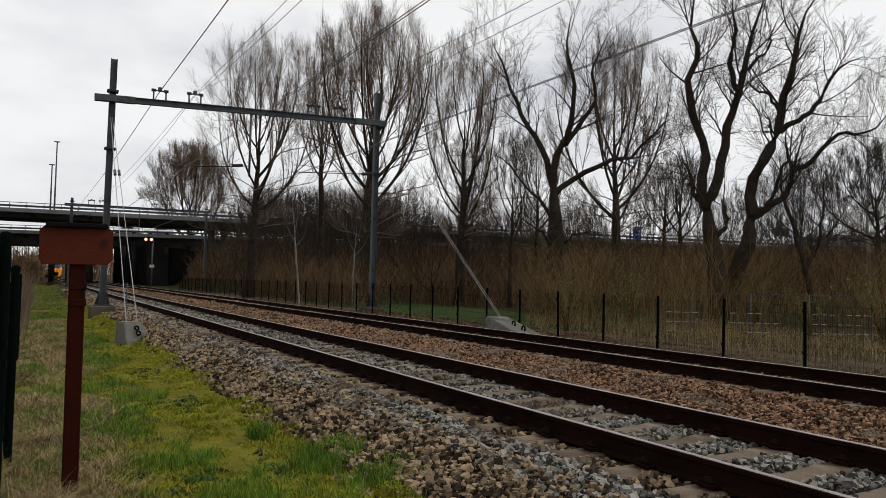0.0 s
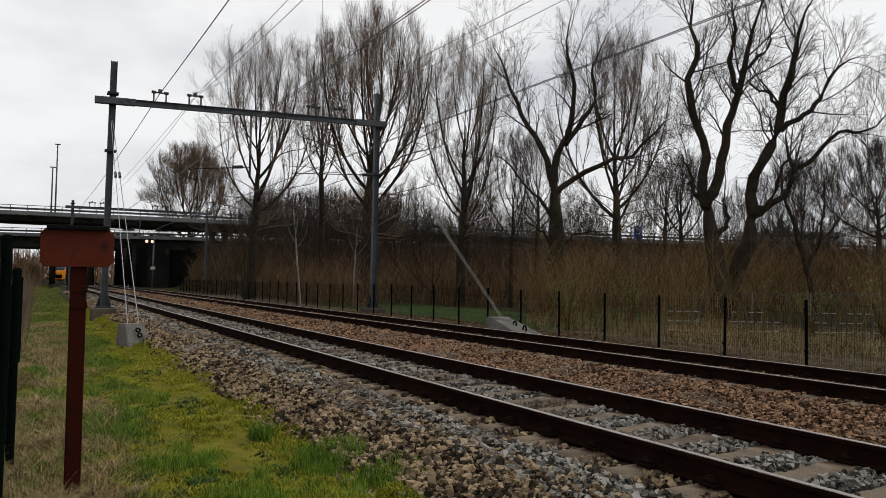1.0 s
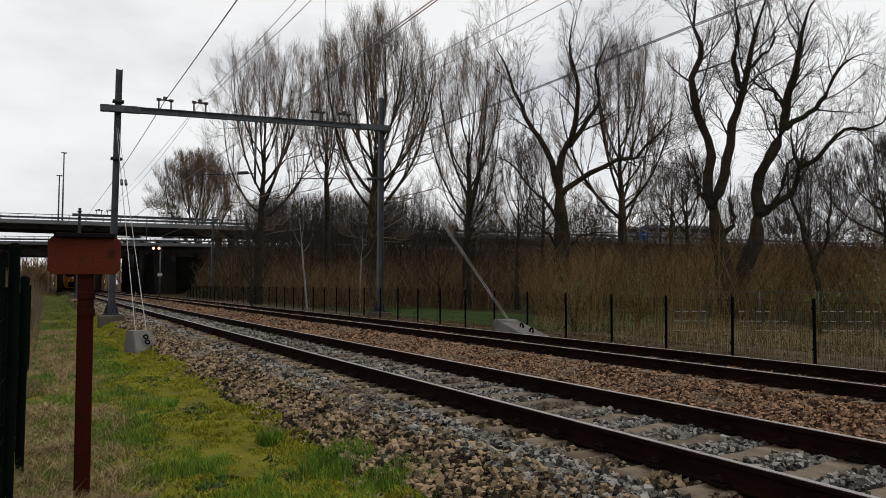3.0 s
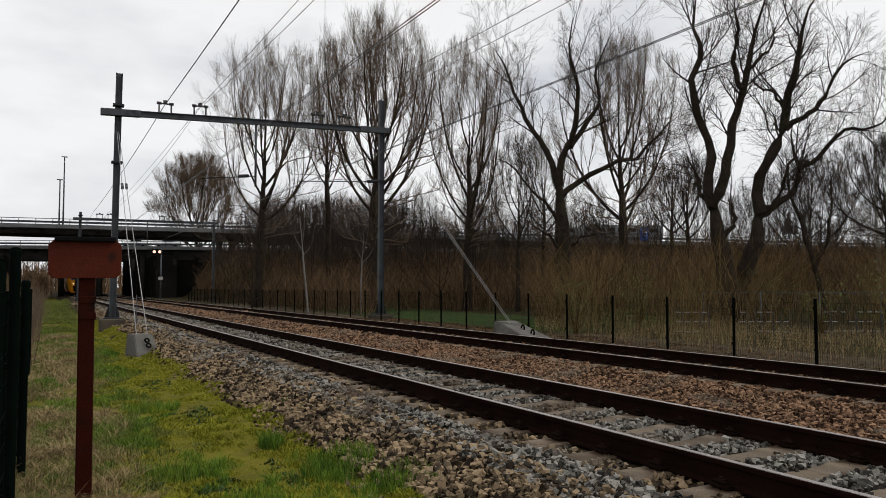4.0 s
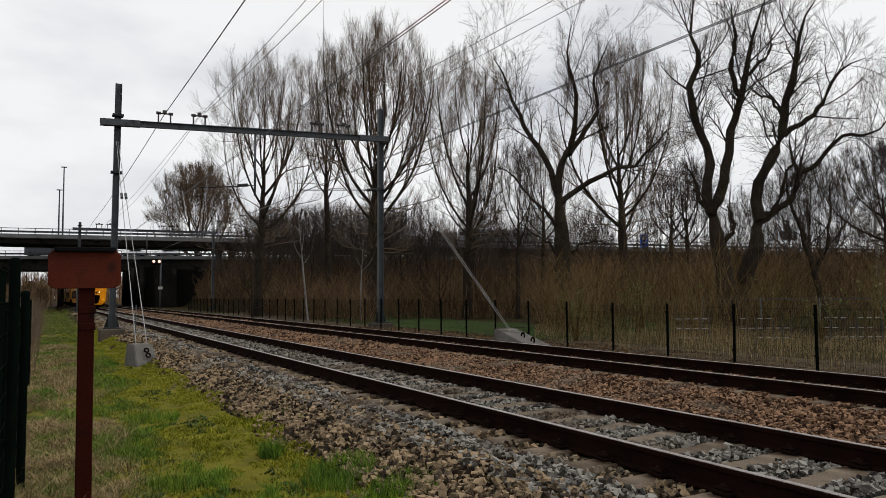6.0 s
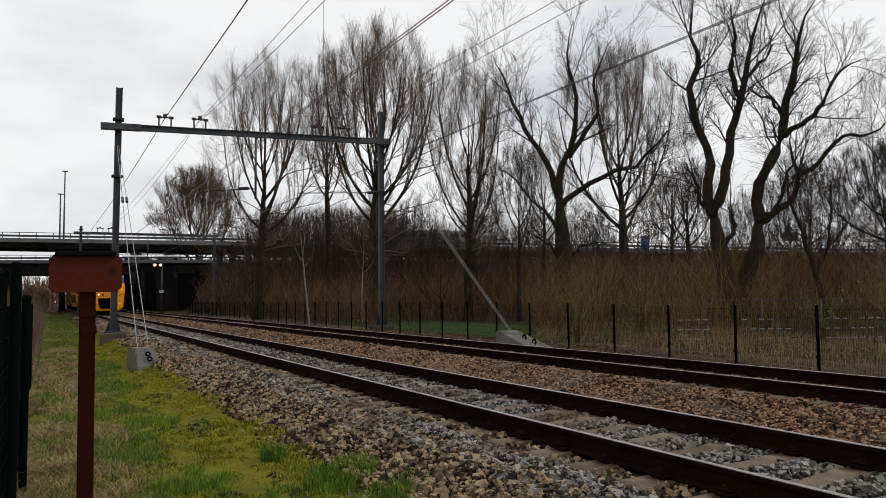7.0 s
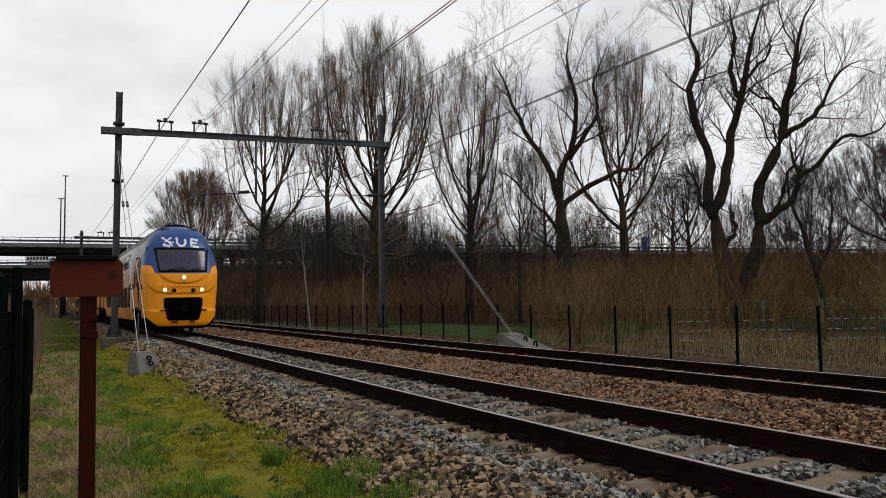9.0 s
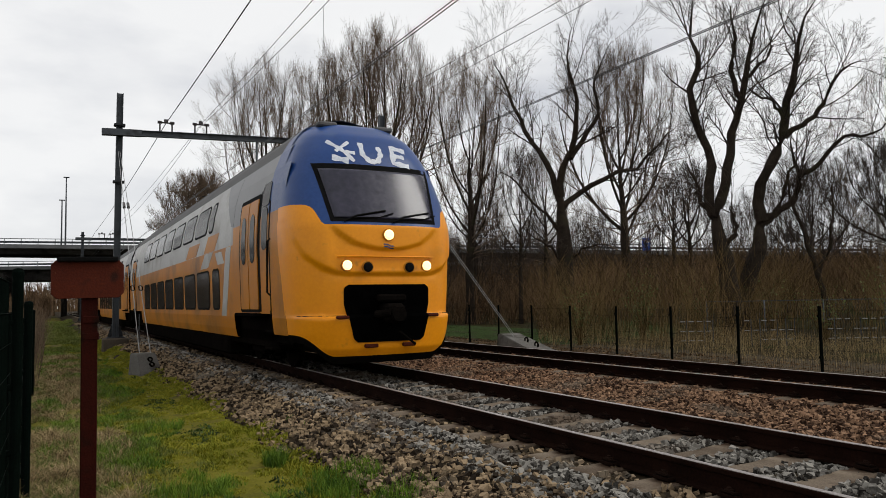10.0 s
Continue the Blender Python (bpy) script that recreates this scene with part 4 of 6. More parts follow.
def sprays(rng, P, R, count, first, length, up, loose, n, min_r):
    """Short shoots from many branches at once: P (m, k, 3) and R (m, k) are the branches."""
    m, k, _ = P.shape
    f = first + (1 - first) * (np.arange(count)[None] + rng.uniform(0, 1, (m, count))) / count
    u = np.clip(f, 0, 0.999) * (k - 1)
    i = np.minimum(u.astype(int), k - 2)
    w = (u - i)[..., None]
    row = np.arange(m)[:, None]
    a, b = P[row, i], P[row, i + 1]
    q = a + (b - a) * w
    t = (b - a) / (np.linalg.norm(b - a, axis=-1, keepdims=True) + 1e-9)
    d = t * 0.75 + rng.normal(0, loose, q.shape) + np.array([0, 0, up])
    d /= np.linalg.norm(d, axis=-1, keepdims=True) + 1e-9
    ln = rng.uniform(*length, (m, count, 1)) * (1.2 - 0.55 * f[..., None])
    s = np.linspace(0, 1, n)
    lines = q[:, :, None] + d[:, :, None] * ln[:, :, None] * s[:, None] + np.array([0, 0, 1.0]) * (ln * 0.16)[:, :, None] * (s ** 2)[:, None]
    lines = lines + rng.normal(0, 0.035, lines.shape) * ln[:, :, None] * s[:, None]
    r0 = np.maximum((R[row, i] * (1 - w[..., 0]) + R[row, i + 1] * w[..., 0]) * 0.5, min_r)
    return lines.reshape(-1, n, 3), (r0[..., None] * np.linspace(1, 0.5, n)).reshape(-1, n)


def vase_tree(seed, x, y, fork, top, spread, radius, limbs=6, label="", bark="bark", twig="twig", lean=(0, 0), dens=1.0, min_r=0.0048, name="tree", wob=0.05):
    """A bare tree: limbs swing out from the fork and rise into a domed crown of fine upright twigs."""
    rng = np.random.default_rng(seed)
    z = float(ground_z(x, y)) - 0.2
    out = {}
    h = top - fork
    n = 13
    zz = np.linspace(z, fork + 0.62 * h, n)
    t = (zz - z) / max(fork - z, 0.3)
    wander = np.cumsum(rng.normal(0, 0.008 * h, (n, 2)), 0) * np.linspace(0, 1, n)[:, None]
    trunk = np.stack([x + lean[0] * np.minimum(t, 1.5) + wander[:, 0], y + lean[1] * np.minimum(t, 1.5) + wander[:, 1], zz], -1)
    rr = radius * np.where(zz < fork, 1.0 - 0.16 * np.minimum(t, 1), 0.74 * np.clip(1 - (zz - fork) / (0.64 * h), 0.1, 1) ** 1.1)
    rr[0] = radius * 1.35
    out[(0, n)] = [(trunk, rr)]
    axis = lambda q: np.array([np.interp(q, zz, trunk[:, 0]), np.interp(q, zz, trunk[:, 1]), q])
    dome = lambda r: 0.46 + 0.54 * math.sqrt(max(0.0, 1 - min(r, 1.0) ** 2.4))
    up = np.array([0, 0, 1.0])
    subs, sub_r = [], []
    nl = int(limbs * 1.8)
    for k in range(nl):
        f = (k + rng.uniform(0, 0.7)) / nl
        az = 2.4 * k + rng.uniform(-0.4, 0.4)
        side = np.array([math.cos(az), math.sin(az), 0])
        r = math.sqrt(max(0.02, 1 - f)) * rng.uniform(0.72, 0.97)
        p0 = axis(fork + h * (0.5 * f ** 1.15 - 0.05))
        p3 = axis(fork + h * 0.3) + side * r * spread
        p3[2] = fork + dome(r) * h * rng.uniform(0.90, 0.98)
        dz = p3[2] - p0[2]
        P = bend(p0, p0 + side * r * spread * 0.62 + up * dz * 0.22, p3 - side * r * spread * 0.08 - up * dz * 0.5, p3, 9)
        P[1:-1] += rng.normal(0, wob * 0.16, (7, 3)) * h * 0.08
        r0 = radius * rng.uniform(0.26, 0.42) * (1 - 0.45 * f)
        R = r0 * (0.10 + 0.90 * np.linspace(1, 0, 9) ** 0.9)
        out.setdefault((1, 9), []).append((P, R))
        for j in range(max(5, int(13 * dens))):
            u = (0.16 + 0.80 * (j + rng.uniform(0, 1)) / max(5, int(13 * dens))) * 8
            i = min(int(u), 7)
            q = P[i] + (P[i + 1] - P[i]) * (u - i)
            tan = (P[i + 1] - P[i]) / np.linalg.norm(P[i + 1] - P[i])
            a2 = az + rng.normal(0, 0.5 / (r + 0.35))
            r2 = min(1.0, max(0.03, r + rng.normal(0.02, 0.24)))
            e = axis(fork + h * 0.3) + np.array([math.cos(a2), math.sin(a2), 0]) * r2 * spread
            e[2] = fork + dome(r2) * h * (1 - 0.26 * rng.uniform() ** 1.6)
            if e[2] < q[2] + 0.10 * h:
                e[2] = min(q[2] + rng.uniform(0.08, 0.18) * h, fork + dome(r2) * h)
            ln = np.linalg.norm(e - q)
            far = 0.62 * spread + 0.1 * h
            if ln > far:
                e = q + (e - q) * far / ln
                ln = far
            subs.append(bend(q, q + tan * ln * 0.36, e - up * ln * 0.30, e, 7))
            sub_r.append(np.maximum((R[i] * 0.52) * (0.25 + 0.75 * np.linspace(1, 0, 7)), min_r))
    # weak side branches below the crown
    for k in range(int(17 * dens)):
        q = axis(z + (fork - z) * rng.uniform(0.6, 1.25))
        a = rng.uniform(0, 6.28)
        e = q + np.array([math.cos(a), math.sin(a), rng.uniform(0.0, 0.6)]) * (0.5 * spread + 0.12 * h) * rng.uniform(0.5, 1.25)
        subs.append(bend(q, q + (e - q) * 0.4 + up * h * 0.03, e - up * h * 0.03, e, 7))
        sub_r.append(np.maximum(radius * 0.13 * np.linspace(1, 0.3, 7), min_r))
    S, SR = np.array(subs), np.array(sub_r)
    T, TR = sprays(rng, S, SR, max(5, int(10 * dens)), 0.32, (0.05 * h, 0.13 * h), 0.46, 0.27, 3, min_r)
    W, WR = sprays(rng, T, TR, max(3, int(5 * dens)), 0.3, (0.025 * h, 0.075 * h), 0.40, 0.32, 2, min_r * 0.85)
    out[(2, 7)] = list(zip(S, SR))
    out[(3, 3)] = list(zip(T, TR))
    out[(4, 2)] = list(zip(W, WR))
    return emit_tree(out, name, label or "tall bare tree with a dense vase of fine brown twigs", M[bark], M[twig], min_r * 0.8)


def limb_tree(seed, x, y, radius, limbs, label, twig="twig_dark"):
    """A gnarled bare tree with a few heavy limbs, each through a handful of bends given from the foot."""
    rng = np.random.default_rng(seed)
    out = {}
    base = np.array((x, y, float(ground_z(x, y)) - 0.25))
    spec = [(0, 0, 0, 0), (0, 0, 0, 0), (8, 0.6, 38, 0.15), (6, 0.6, 36, 0.12)]
    for bends, r0, r1, shoots in limbs:
        ctrl = np.array([base + (np.array((0, 0, 0)) if k == 0 else np.zeros(3)) + np.array(b) for k, b in enumerate(bends)])
        n = 13
        s = np.linspace(0, len(ctrl) - 1, n)
        # smooth run through the bends
        P = np.zeros((n, 3))
        for j, u in enumerate(s):
            i = min(int(u), len(ctrl) - 2)
            q0, q1, q2, q3 = ctrl[max(i - 1, 0)], ctrl[i], ctrl[i + 1], ctrl[min(i + 2, len(ctrl) - 1)]
            w = u - i
            P[j] = 0.5 * (2 * q1 + (q2 - q0) * w + (2 * q0 - 5 * q1 + 4 * q2 - q3) * w * w + (3 * q1 - q0 - 3 * q2 + q3) * w ** 3)
        P[1:] += rng.normal(0, 0.05, (n - 1, 3))
        R = 0.80 * (r1 + (r0 - r1) * np.linspace(1, 0, n) ** 1.2) * (1 + rng.normal(0, 0.04, n))
        R[-4:] *= np.array([0.85, 0.65, 0.42, 0.18])
        shoots = int(shoots * 1.05)
        out.setdefault((1, n), []).append((P, R))
        for k in range(shoots):
            f = 0.3 + 0.7 * (k + rng.uniform(0, 1)) / shoots
            u = f * (n - 1)
            i = min(int(u), n - 2)
            q = P[i] + (P[i + 1] - P[i]) * (u - i)
            t = (P[i + 1] - P[i]) / np.linalg.norm(P[i + 1] - P[i])
            a = rng.uniform(0, 6.28)
            sdir = np.cross(t, [math.cos(a), math.sin(a), 0.2])
            sdir /= np.linalg.norm(sdir)
            grow(rng, q, t * 0.75 + sdir * 0.8 + np.array([0, 0, 0.25]), rng.uniform(1.0, 3.4), min(R[i] * 0.34, 0.045), 2, out, 0.13, 0.05, spec)
    return emit_tree(out, "tree", label, M["bark"], M[twig], 0.0042)


def off(r, f, z):
    """An offset r metres to the camera's right, f metres away from it and z up."""
    v = RIGHT * r + H * f
    return (v.x, v.y, z)


def build_trees():
    vase_tree(11, 13.6, 56.2, 7.0, 20.2, 5.0, 0.34, 7)
    vase_tree(12, 18.9, 55.6, 9.5, 21.0, 2.6, 0.25, 7, label="slim bare poplar with a straight trunk", dens=0.9)
    vase_tree(13, 18.85, 46.6, 6.8, 20.1, 5.2, 0.42, 9, label="large bare tree with a broad dense crown of brown twigs", dens=1.12)
    vase_tree(14, 23.7, 41.7, 5.6, 17.6, 4.4, 0.30, 6)
    vase_tree(15, 31.4, 35.3, 5.8, 17.2, 4.6, 0.32, 7)
    vase_tree(16, 28.6, 178.0, 9.0, 31.5, 11.0, 0.6, 11, label="rounded bare tree beyond the viaducts", min_r=0.014, dens=1.25)
    vase_tree(17, 38.0, 36.3, 5.0, 10.6, 2.4, 0.17, 5, twig="twig_dark", label="small dark bare tree on the bank", dens=0.9)
    vase_tree(18, 39.3, 24.2, 4.5, 13.6, 3.0, 0.13, 4, bark="birch", twig="twig", label="bare birch with drooping fine twigs", dens=0.6)
    vase_tree(19, 25.5, 38.5, 4.2, 11.0, 2.4, 0.14, 5, twig="twig_dark", label="young bare tree with thin stems", dens=0.8)
    vase_tree(20, 42.5, 30.5, 3.4, 9.6, 4.2, 0.2, 6, twig="twig_dark", label="dark bare tree at the back of the bank", dens=1.0)
    vase_tree(21, 35.0, 21.0, 4.0, 8.6, 3.4, 0.16, 6, twig="twig_dark", label="low spreading bare tree", dens=1.0)
    vase_tree(22, 47.5, 26.5, 3.4, 9.8, 4.2, 0.2, 6, twig="twig_dark", label="dark bare tree at the back of the bank", dens=1.0)
    vase_tree(23, 28.8, 50.0, 6.0, 13.0, 3.2, 0.2, 6, label="bare tree on the bank", dens=0.8)
    vase_tree(24, 33.5, 47.0, 6.0, 13.0, 3.2, 0.2, 6, label="bare tree on the bank", dens=0.8)
    vase_tree(25, 44.0, 44.0, 6.0, 12.0, 3.2, 0.2, 6, label="bare tree on the bank", dens=0.8)
    vase_tree(26, 37.5, 17.5, 3.6, 7.6, 3.0, 0.14, 6, twig="twig_dark", label="low spreading bare tree", dens=1.0)
    vase_tree(27, 12.2, 39.0, 3.4, 6.2, 0.9, 0.055, 3, bark="birch", twig="twig_dark", label="slender birch with a white stem", dens=0.5, lean=(-0.35, 0.1))
    vase_tree(28, 15.4, 39.4, 3.0, 5.6, 0.9, 0.045, 3, bark="birch", twig="twig_dark", label="thin young birch with a white stem", dens=0.5)
    # the gnarled trees near the tracks
    limb_tree(31, 20.75, 27.4, 0.5, [
        ([off(0, 0, 0), off(0, 0, 2.0), off(-0.1, 0, 4.0), off(-0.2, 0, 6.6)], 0.56, 0.42, 2),
        ([off(-0.2, 0, 6.0), off(-0.6, 0.2, 7.5), off(-1.3, 0.4, 8.8), off(-2.0, 0.7, 10.2), off(-2.6, 0.9, 12.0), off(-3.2, 0.9, 13.2)], 0.22, 0.05, 16),
        ([off(-0.2, 0, 6.2), off(0.0, 0, 7.8), off(0.5, -0.3, 8.8), off(0.6, -0.4, 10.8), off(0.2, -0.6, 12.4), off(0.5, -0.6, 14.2)], 0.25, 0.05, 15),
        ([off(0.3, -0.1, 8.0), off(1.2, 0.3, 9.2), off(1.8, 0.5, 10.6), off(1.6, 0.5, 12.0), off(2.6, 0.4, 13.8)], 0.17, 0.05, 13),
        ([off(-0.1, 0, 5.7), off(0.9, 0.2, 6.5), off(2.4, 0.4, 7.3), off(3.6, 0.5, 7.7), off(4.8, 0.5, 9.0), off(5.6, 0.6, 9.6)], 0.19, 0.05, 13),
        ([off(-0.1, 0, 4.2), off(-0.7, -0.2, 5.2), off(-1.5, -0.3, 5.9), off(-2.6, -0.3, 7.2), off(-3.2, -0.3, 7.4)], 0.12, 0.03, 9),
        ([off(-0.1, 0, 3.0), off(-0.8, -0.3, 3.9), off(-1.4, -0.5, 4.2), off(-2.3, -0.5, 5.0)], 0.10, 0.03, 8),
        ([off(0.1, 0, 3.2), off(0.9, -0.2, 3.8), off(2.2, -0.3, 4.0)], 0.09, 0.03, 7)], "gnarled bare tree with long spreading limbs")
    limb_tree(32, 21.6, 19.0, 0.5, [
        ([off(0.15, 0, 0), off(0.05, 0, 2.0), off(-0.15, 0, 3.4), off(-0.45, 0, 5.0)], 0.50, 0.34, 1),
        ([off(-0.4, 0, 4.6), off(-0.55, 0, 5.6), off(-0.35, 0.1, 6.8), off(-0.75, 0.2, 8.2), off(-0.95, 0.2, 9.4), off(-0.6, 0.2, 10.6), off(-0.9, 0.3, 11.6), off(-0.7, 0.3, 12.8)], 0.25, 0.10, 16),
        ([off(-0.4, 0, 4.6), off(0.05, -0.1, 6.0), off(0.35, -0.1, 7.4), off(0.8, -0.1, 9.0), off(1.15, -0.2, 10.8), off(1.9, -0.3, 13.0)], 0.27, 0.09, 15),
        ([off(-0.4, 0, 4.5), off(-0.85, 0.1, 5.4), off(-0.95, 0.15, 5.9), off(-1.35, 0.2, 6.7)], 0.13, 0.05, 5),
        ([off(0.75, -0.1, 9.0), off(0.65, 0.2, 10.4), off(0.85, 0.4, 11.4), off(0.7, 0.4, 12.8)], 0.14, 0.06, 9),
        ([off(0.9, -0.1, 9.6), off(1.7, -0.1, 10.4), off(2.2, -0.1, 11.6)], 0.10, 0.04, 7),
        ([off(-0.2, 0, 3.4), off(0.2, -0.2, 3.7), off(0.3, -0.2, 4.4), off(0.15, -0.2, 4.9)], 0.13, 0.09, 2)], "thick gnarled tree with twisting dark limbs")
    limb_tree(33, 22.3, 19.4, 0.5, [
        ([off(0.1, 0, 0), off(0.4, 0, 1.8), off(1.0, 0, 3.4), off(1.3, 0, 4.8)], 0.46, 0.34, 1),
        ([off(1.25, 0, 4.4), off(1.2, 0, 5.6), off(1.75, 0, 6.7), off(2.3, 0.1, 7.8), off(2.4, 0.1, 8.9), off(2.9, 0.2, 10.2), off(3.2, 0.2, 11.6), off(3.9, 0.2, 13.2)], 0.29, 0.12, 18),
        ([off(2.3, 0.1, 7.6), off(3.0, 0, 8.2), off(3.5, 0, 8.5), off(3.9, -0.1, 9.4), off(4.6, -0.2, 10.2), off(5.4, -0.2, 10.5)], 0.15, 0.05, 10),
        ([off(1.2, 0, 4.4), off(1.9, 0.1, 4.8), off(2.6, 0.1, 5.3), off(2.75, 0.1, 6.0), off(2.55, 0.1, 6.8), off(2.6, 0.2, 7.8)], 0.20, 0.08, 8),
        ([off(2.7, 0.1, 6.0), off(3.5, 0, 6.6), off(4.4, -0.1, 7.5), off(5.4, -0.1, 7.6), off(6.6, -0.2, 8.5)], 0.13, 0.05, 10),
        ([off(1.2, 0, 4.2), off(1.8, -0.2, 5.0), off(2.3, -0.2, 6.2), off(2.9, -0.2, 7.2)], 0.14, 0.05, 7),
        ([off(2.35, 0.1, 8.2), off(1.9, 0.1, 9.0), off(1.3, 0.1, 9.2), off(0.8, 0.2, 9.9)], 0.09, 0.04, 7)], "leaning gnarled tree with heavy crooked limbs")
    limb_tree(34, 27.4, 19.3, 0.3, [
        ([off(0.2, 0, 0), off(0.0, 0, 1.6), off(-0.5, 0, 3.4), off(-1.1, 0, 5.2), off(-1.3, 0, 7.0)], 0.2, 0.05, 12),
        ([off(-0.2, 0, 2.2), off(0.5, 0, 4.0), off(0.7, 0, 6.4)], 0.12, 0.04, 9)], "dark leaning tree among the brush")
    # young many-stemmed trees and tall shrubs that fill the bank
    rng = np.random.default_rng(77)
    def young(seed, depth, side, high, spread, radius, twig, label):
        x, y = cam_xy(depth, side)
        g = float(ground_z(x, y))
        return vase_tree(seed, x, y, g + 0.16 * high, g + high, spread, radius, 5, twig=twig, label=label, dens=0.66, min_r=0.0058, wob=0.5)
    small = [young(71, 60, -0.19, 6.0, 2.4, 0.085, "twig_dark", "many-stemmed young bare tree on the bank"),
             young(72, 66, -0.04, 8.5, 2.6, 0.10, "twig_dark", "thin young bare tree on the bank"),
             young(73, 56, 0.19, 5.0, 2.8, 0.075, "twig_dark", "low bare shrub on the bank"),
             young(74, 84, -0.26, 8.0, 3.6, 0.12, "twig_dark", "bare tree in front of the viaduct")]
    tall = [young(76, 150, -0.2, 14.5, 4.6, 0.2, "twig", "tall thin bare tree beyond the viaducts"),
            young(78, 152, -0.1, 12.5, 6.0, 0.2, "twig", "spreading bare tree beyond the viaducts")]
    for k in range(16):
        d, sd = rng.uniform(72, 100), -0.27 + 0.93 * (k + rng.uniform(0, 1)) / 16
        x, y = cam_xy(d, sd)
        copy_thing(small[3 if k % 2 else 1], pose(x, y, float(ground_z(x, y)) - 0.2 - rng.uniform(0, 2.0), 0, 0, rng.uniform(0, 360)))
    for k in range(32):
        d, sd = rng.uniform(48, 92), -0.29 + 0.95 * (k + rng.uniform(0, 1)) / 32
        x, y = cam_xy(d, sd)
        copy_thing(small[k % 3], pose(x, y, float(ground_z(x, y)) - 0.2, 0, 0, rng.uniform(0, 360)))
    for k in range(30):
        d, sd = rng.uniform(140, 168), -0.31 + 0.5 * (k + rng.uniform(0, 1)) / 30
        x, y = cam_xy(d, sd)
        copy_thing(tall[k % 2], pose(x, y, float(ground_z(x, y)) - 0.2 - rng.uniform(0, 1.5), 0, 0, rng.uniform(0, 360)))
    for k in range(16):
        d, sd = rng.uniform(66, 98), -0.33 + 0.42 * (k + rng.uniform(0, 1)) / 16
        x, y = cam_xy(d, sd)
        copy_thing(small[(0, 2, 3)[k % 3]], pose(x, y, float(ground_z(x, y)) - 0.2, 0, 0, rng.uniform(0, 360)))
    for k in range(14):
        d, sd = rng.uniform(138, 150), -0.26 + 0.19 * (k + rng.uniform(0, 1)) / 14
        x, y = cam_xy(d, sd)
        copy_thing(tall[0], pose(x, y, float(ground_z(x, y)) - 0.2 + rng.uniform(0, 0.15), 0, 0, rng.uniform(0, 360)))
    for k in range(18):
        d, sd = rng.uniform(70, 99), -0.27 + 0.22 * (k + rng.uniform(0, 1)) / 18
        x, y = cam_xy(d, sd)
        copy_thing(small[1 if k % 3 else 3], pose(x, y, float(ground_z(x, y)) - 0.2, 0, 0, rng.uniform(0, 360)))
    dark = young(75, 52, 0.50, 8.5, 3.6, 0.12, "twig_dark", "dark bare tree in the thicket")
    for k in range(4):
        d, sd = rng.uniform(50, 76), 0.30 + 0.34 * (k + rng.uniform(0, 1)) / 4
        x, y = cam_xy(d, sd)
        copy_thing(dark, pose(x, y, float(ground_z(x, y)) - 0.3 - rng.uniform(0, 1.5), 0, 0, rng.uniform(0, 360)))


build_trees()


# ---- brush on the bank ----
def stems(rng, x, y, h, bend, r, n=3):
    z = ground_z(x, y) - 0.05
    m = len(x)
    a = rng.uniform(0, 6.28, m)
    lean = rng.uniform(0.05, bend, m) * h
    t = np.linspace(0, 1, n)
    P = np.zeros((m, n, 3))
    P[..., 0] = x[:, None] + np.cos(a)[:, None] * lean[:, None] * t ** 1.6 + rng.normal(0, 0.10, (m, n)) * t * h[:, None] * 0.5
    P[..., 1] = y[:, None] + np.sin(a)[:, None] * lean[:, None] * t ** 1.6 + rng.normal(0, 0.10, (m, n)) * t * h[:, None] * 0.5
    P[..., 2] = z[:, None] + h[:, None] * t
    R = r[:, None] * np.linspace(1, 0.3, n)
    got = [(P, R)]
    # two side twigs on each stem
    for k in (0.35, 0.55, 0.75):
        i = k * (n - 1)
        j = int(i)
        q = P[:, j] + (P[:, j + 1] - P[:, j]) * (i - j)
        b = rng.uniform(0, 6.28, m)
        ln = h * rng.uniform(0.2, 0.42, m)
        Q = np.zeros((m, 2, 3))
        for s in range(2):
            w = float(s)
            Q[:, s, 0] = q[:, 0] + np.cos(b) * ln * 0.6 * w
            Q[:, s, 1] = q[:, 1] + np.sin(b) * ln * 0.6 * w
            Q[:, s, 2] = q[:, 2] + ln * (0.8 * w)
        got.append((Q, np.repeat(r[:, None] * 0.55, 2, 1) * np.array([1, 0.4])))
    return got


def brush_field(name, label, material, seed, count, depth, side, height, rad, test=None, bend=0.35, gaps=-1.0):
    rng = np.random.default_rng(seed)
    dd = np.sqrt(rng.uniform(depth[0] ** 2, depth[1] ** 2, count))
    ss = rng.uniform(*side, count)
    x, y = H.x * dd + RIGHT.x * dd * ss, H.y * dd + RIGHT.y * dd * ss
    keep = x > 14.2
    if test:
        keep &= test(x, y, dd, ss)
    x, y, dd = x[keep], y[keep], dd[keep]
    clump = 0.55 + 0.45 * np.sin(x * 0.9 + 1.3 * np.sin(y * 0.5)) * np.sin(y * 0.7 + x * 0.31)
    some = clump + rng.uniform(-0.25, 0.25, len(x)) > gaps
    x, y, dd, clump = x[some], y[some], dd[some], clump[some]
    h = rng.uniform(*height, len(x)) * (0.5 + 0.65 * clump)
    r = rad * rng.uniform(0.6, 1.4, len(x)) * (0.5 + dd / 60)
    got = [tubes(p, q, 3) for p, q in stems(rng, x, y, h, bend, r)]
    v, f = join(got)
    return tagged(new(name, fast_mesh(name, v, f, material, False)), label, "brush", kind="stuff")


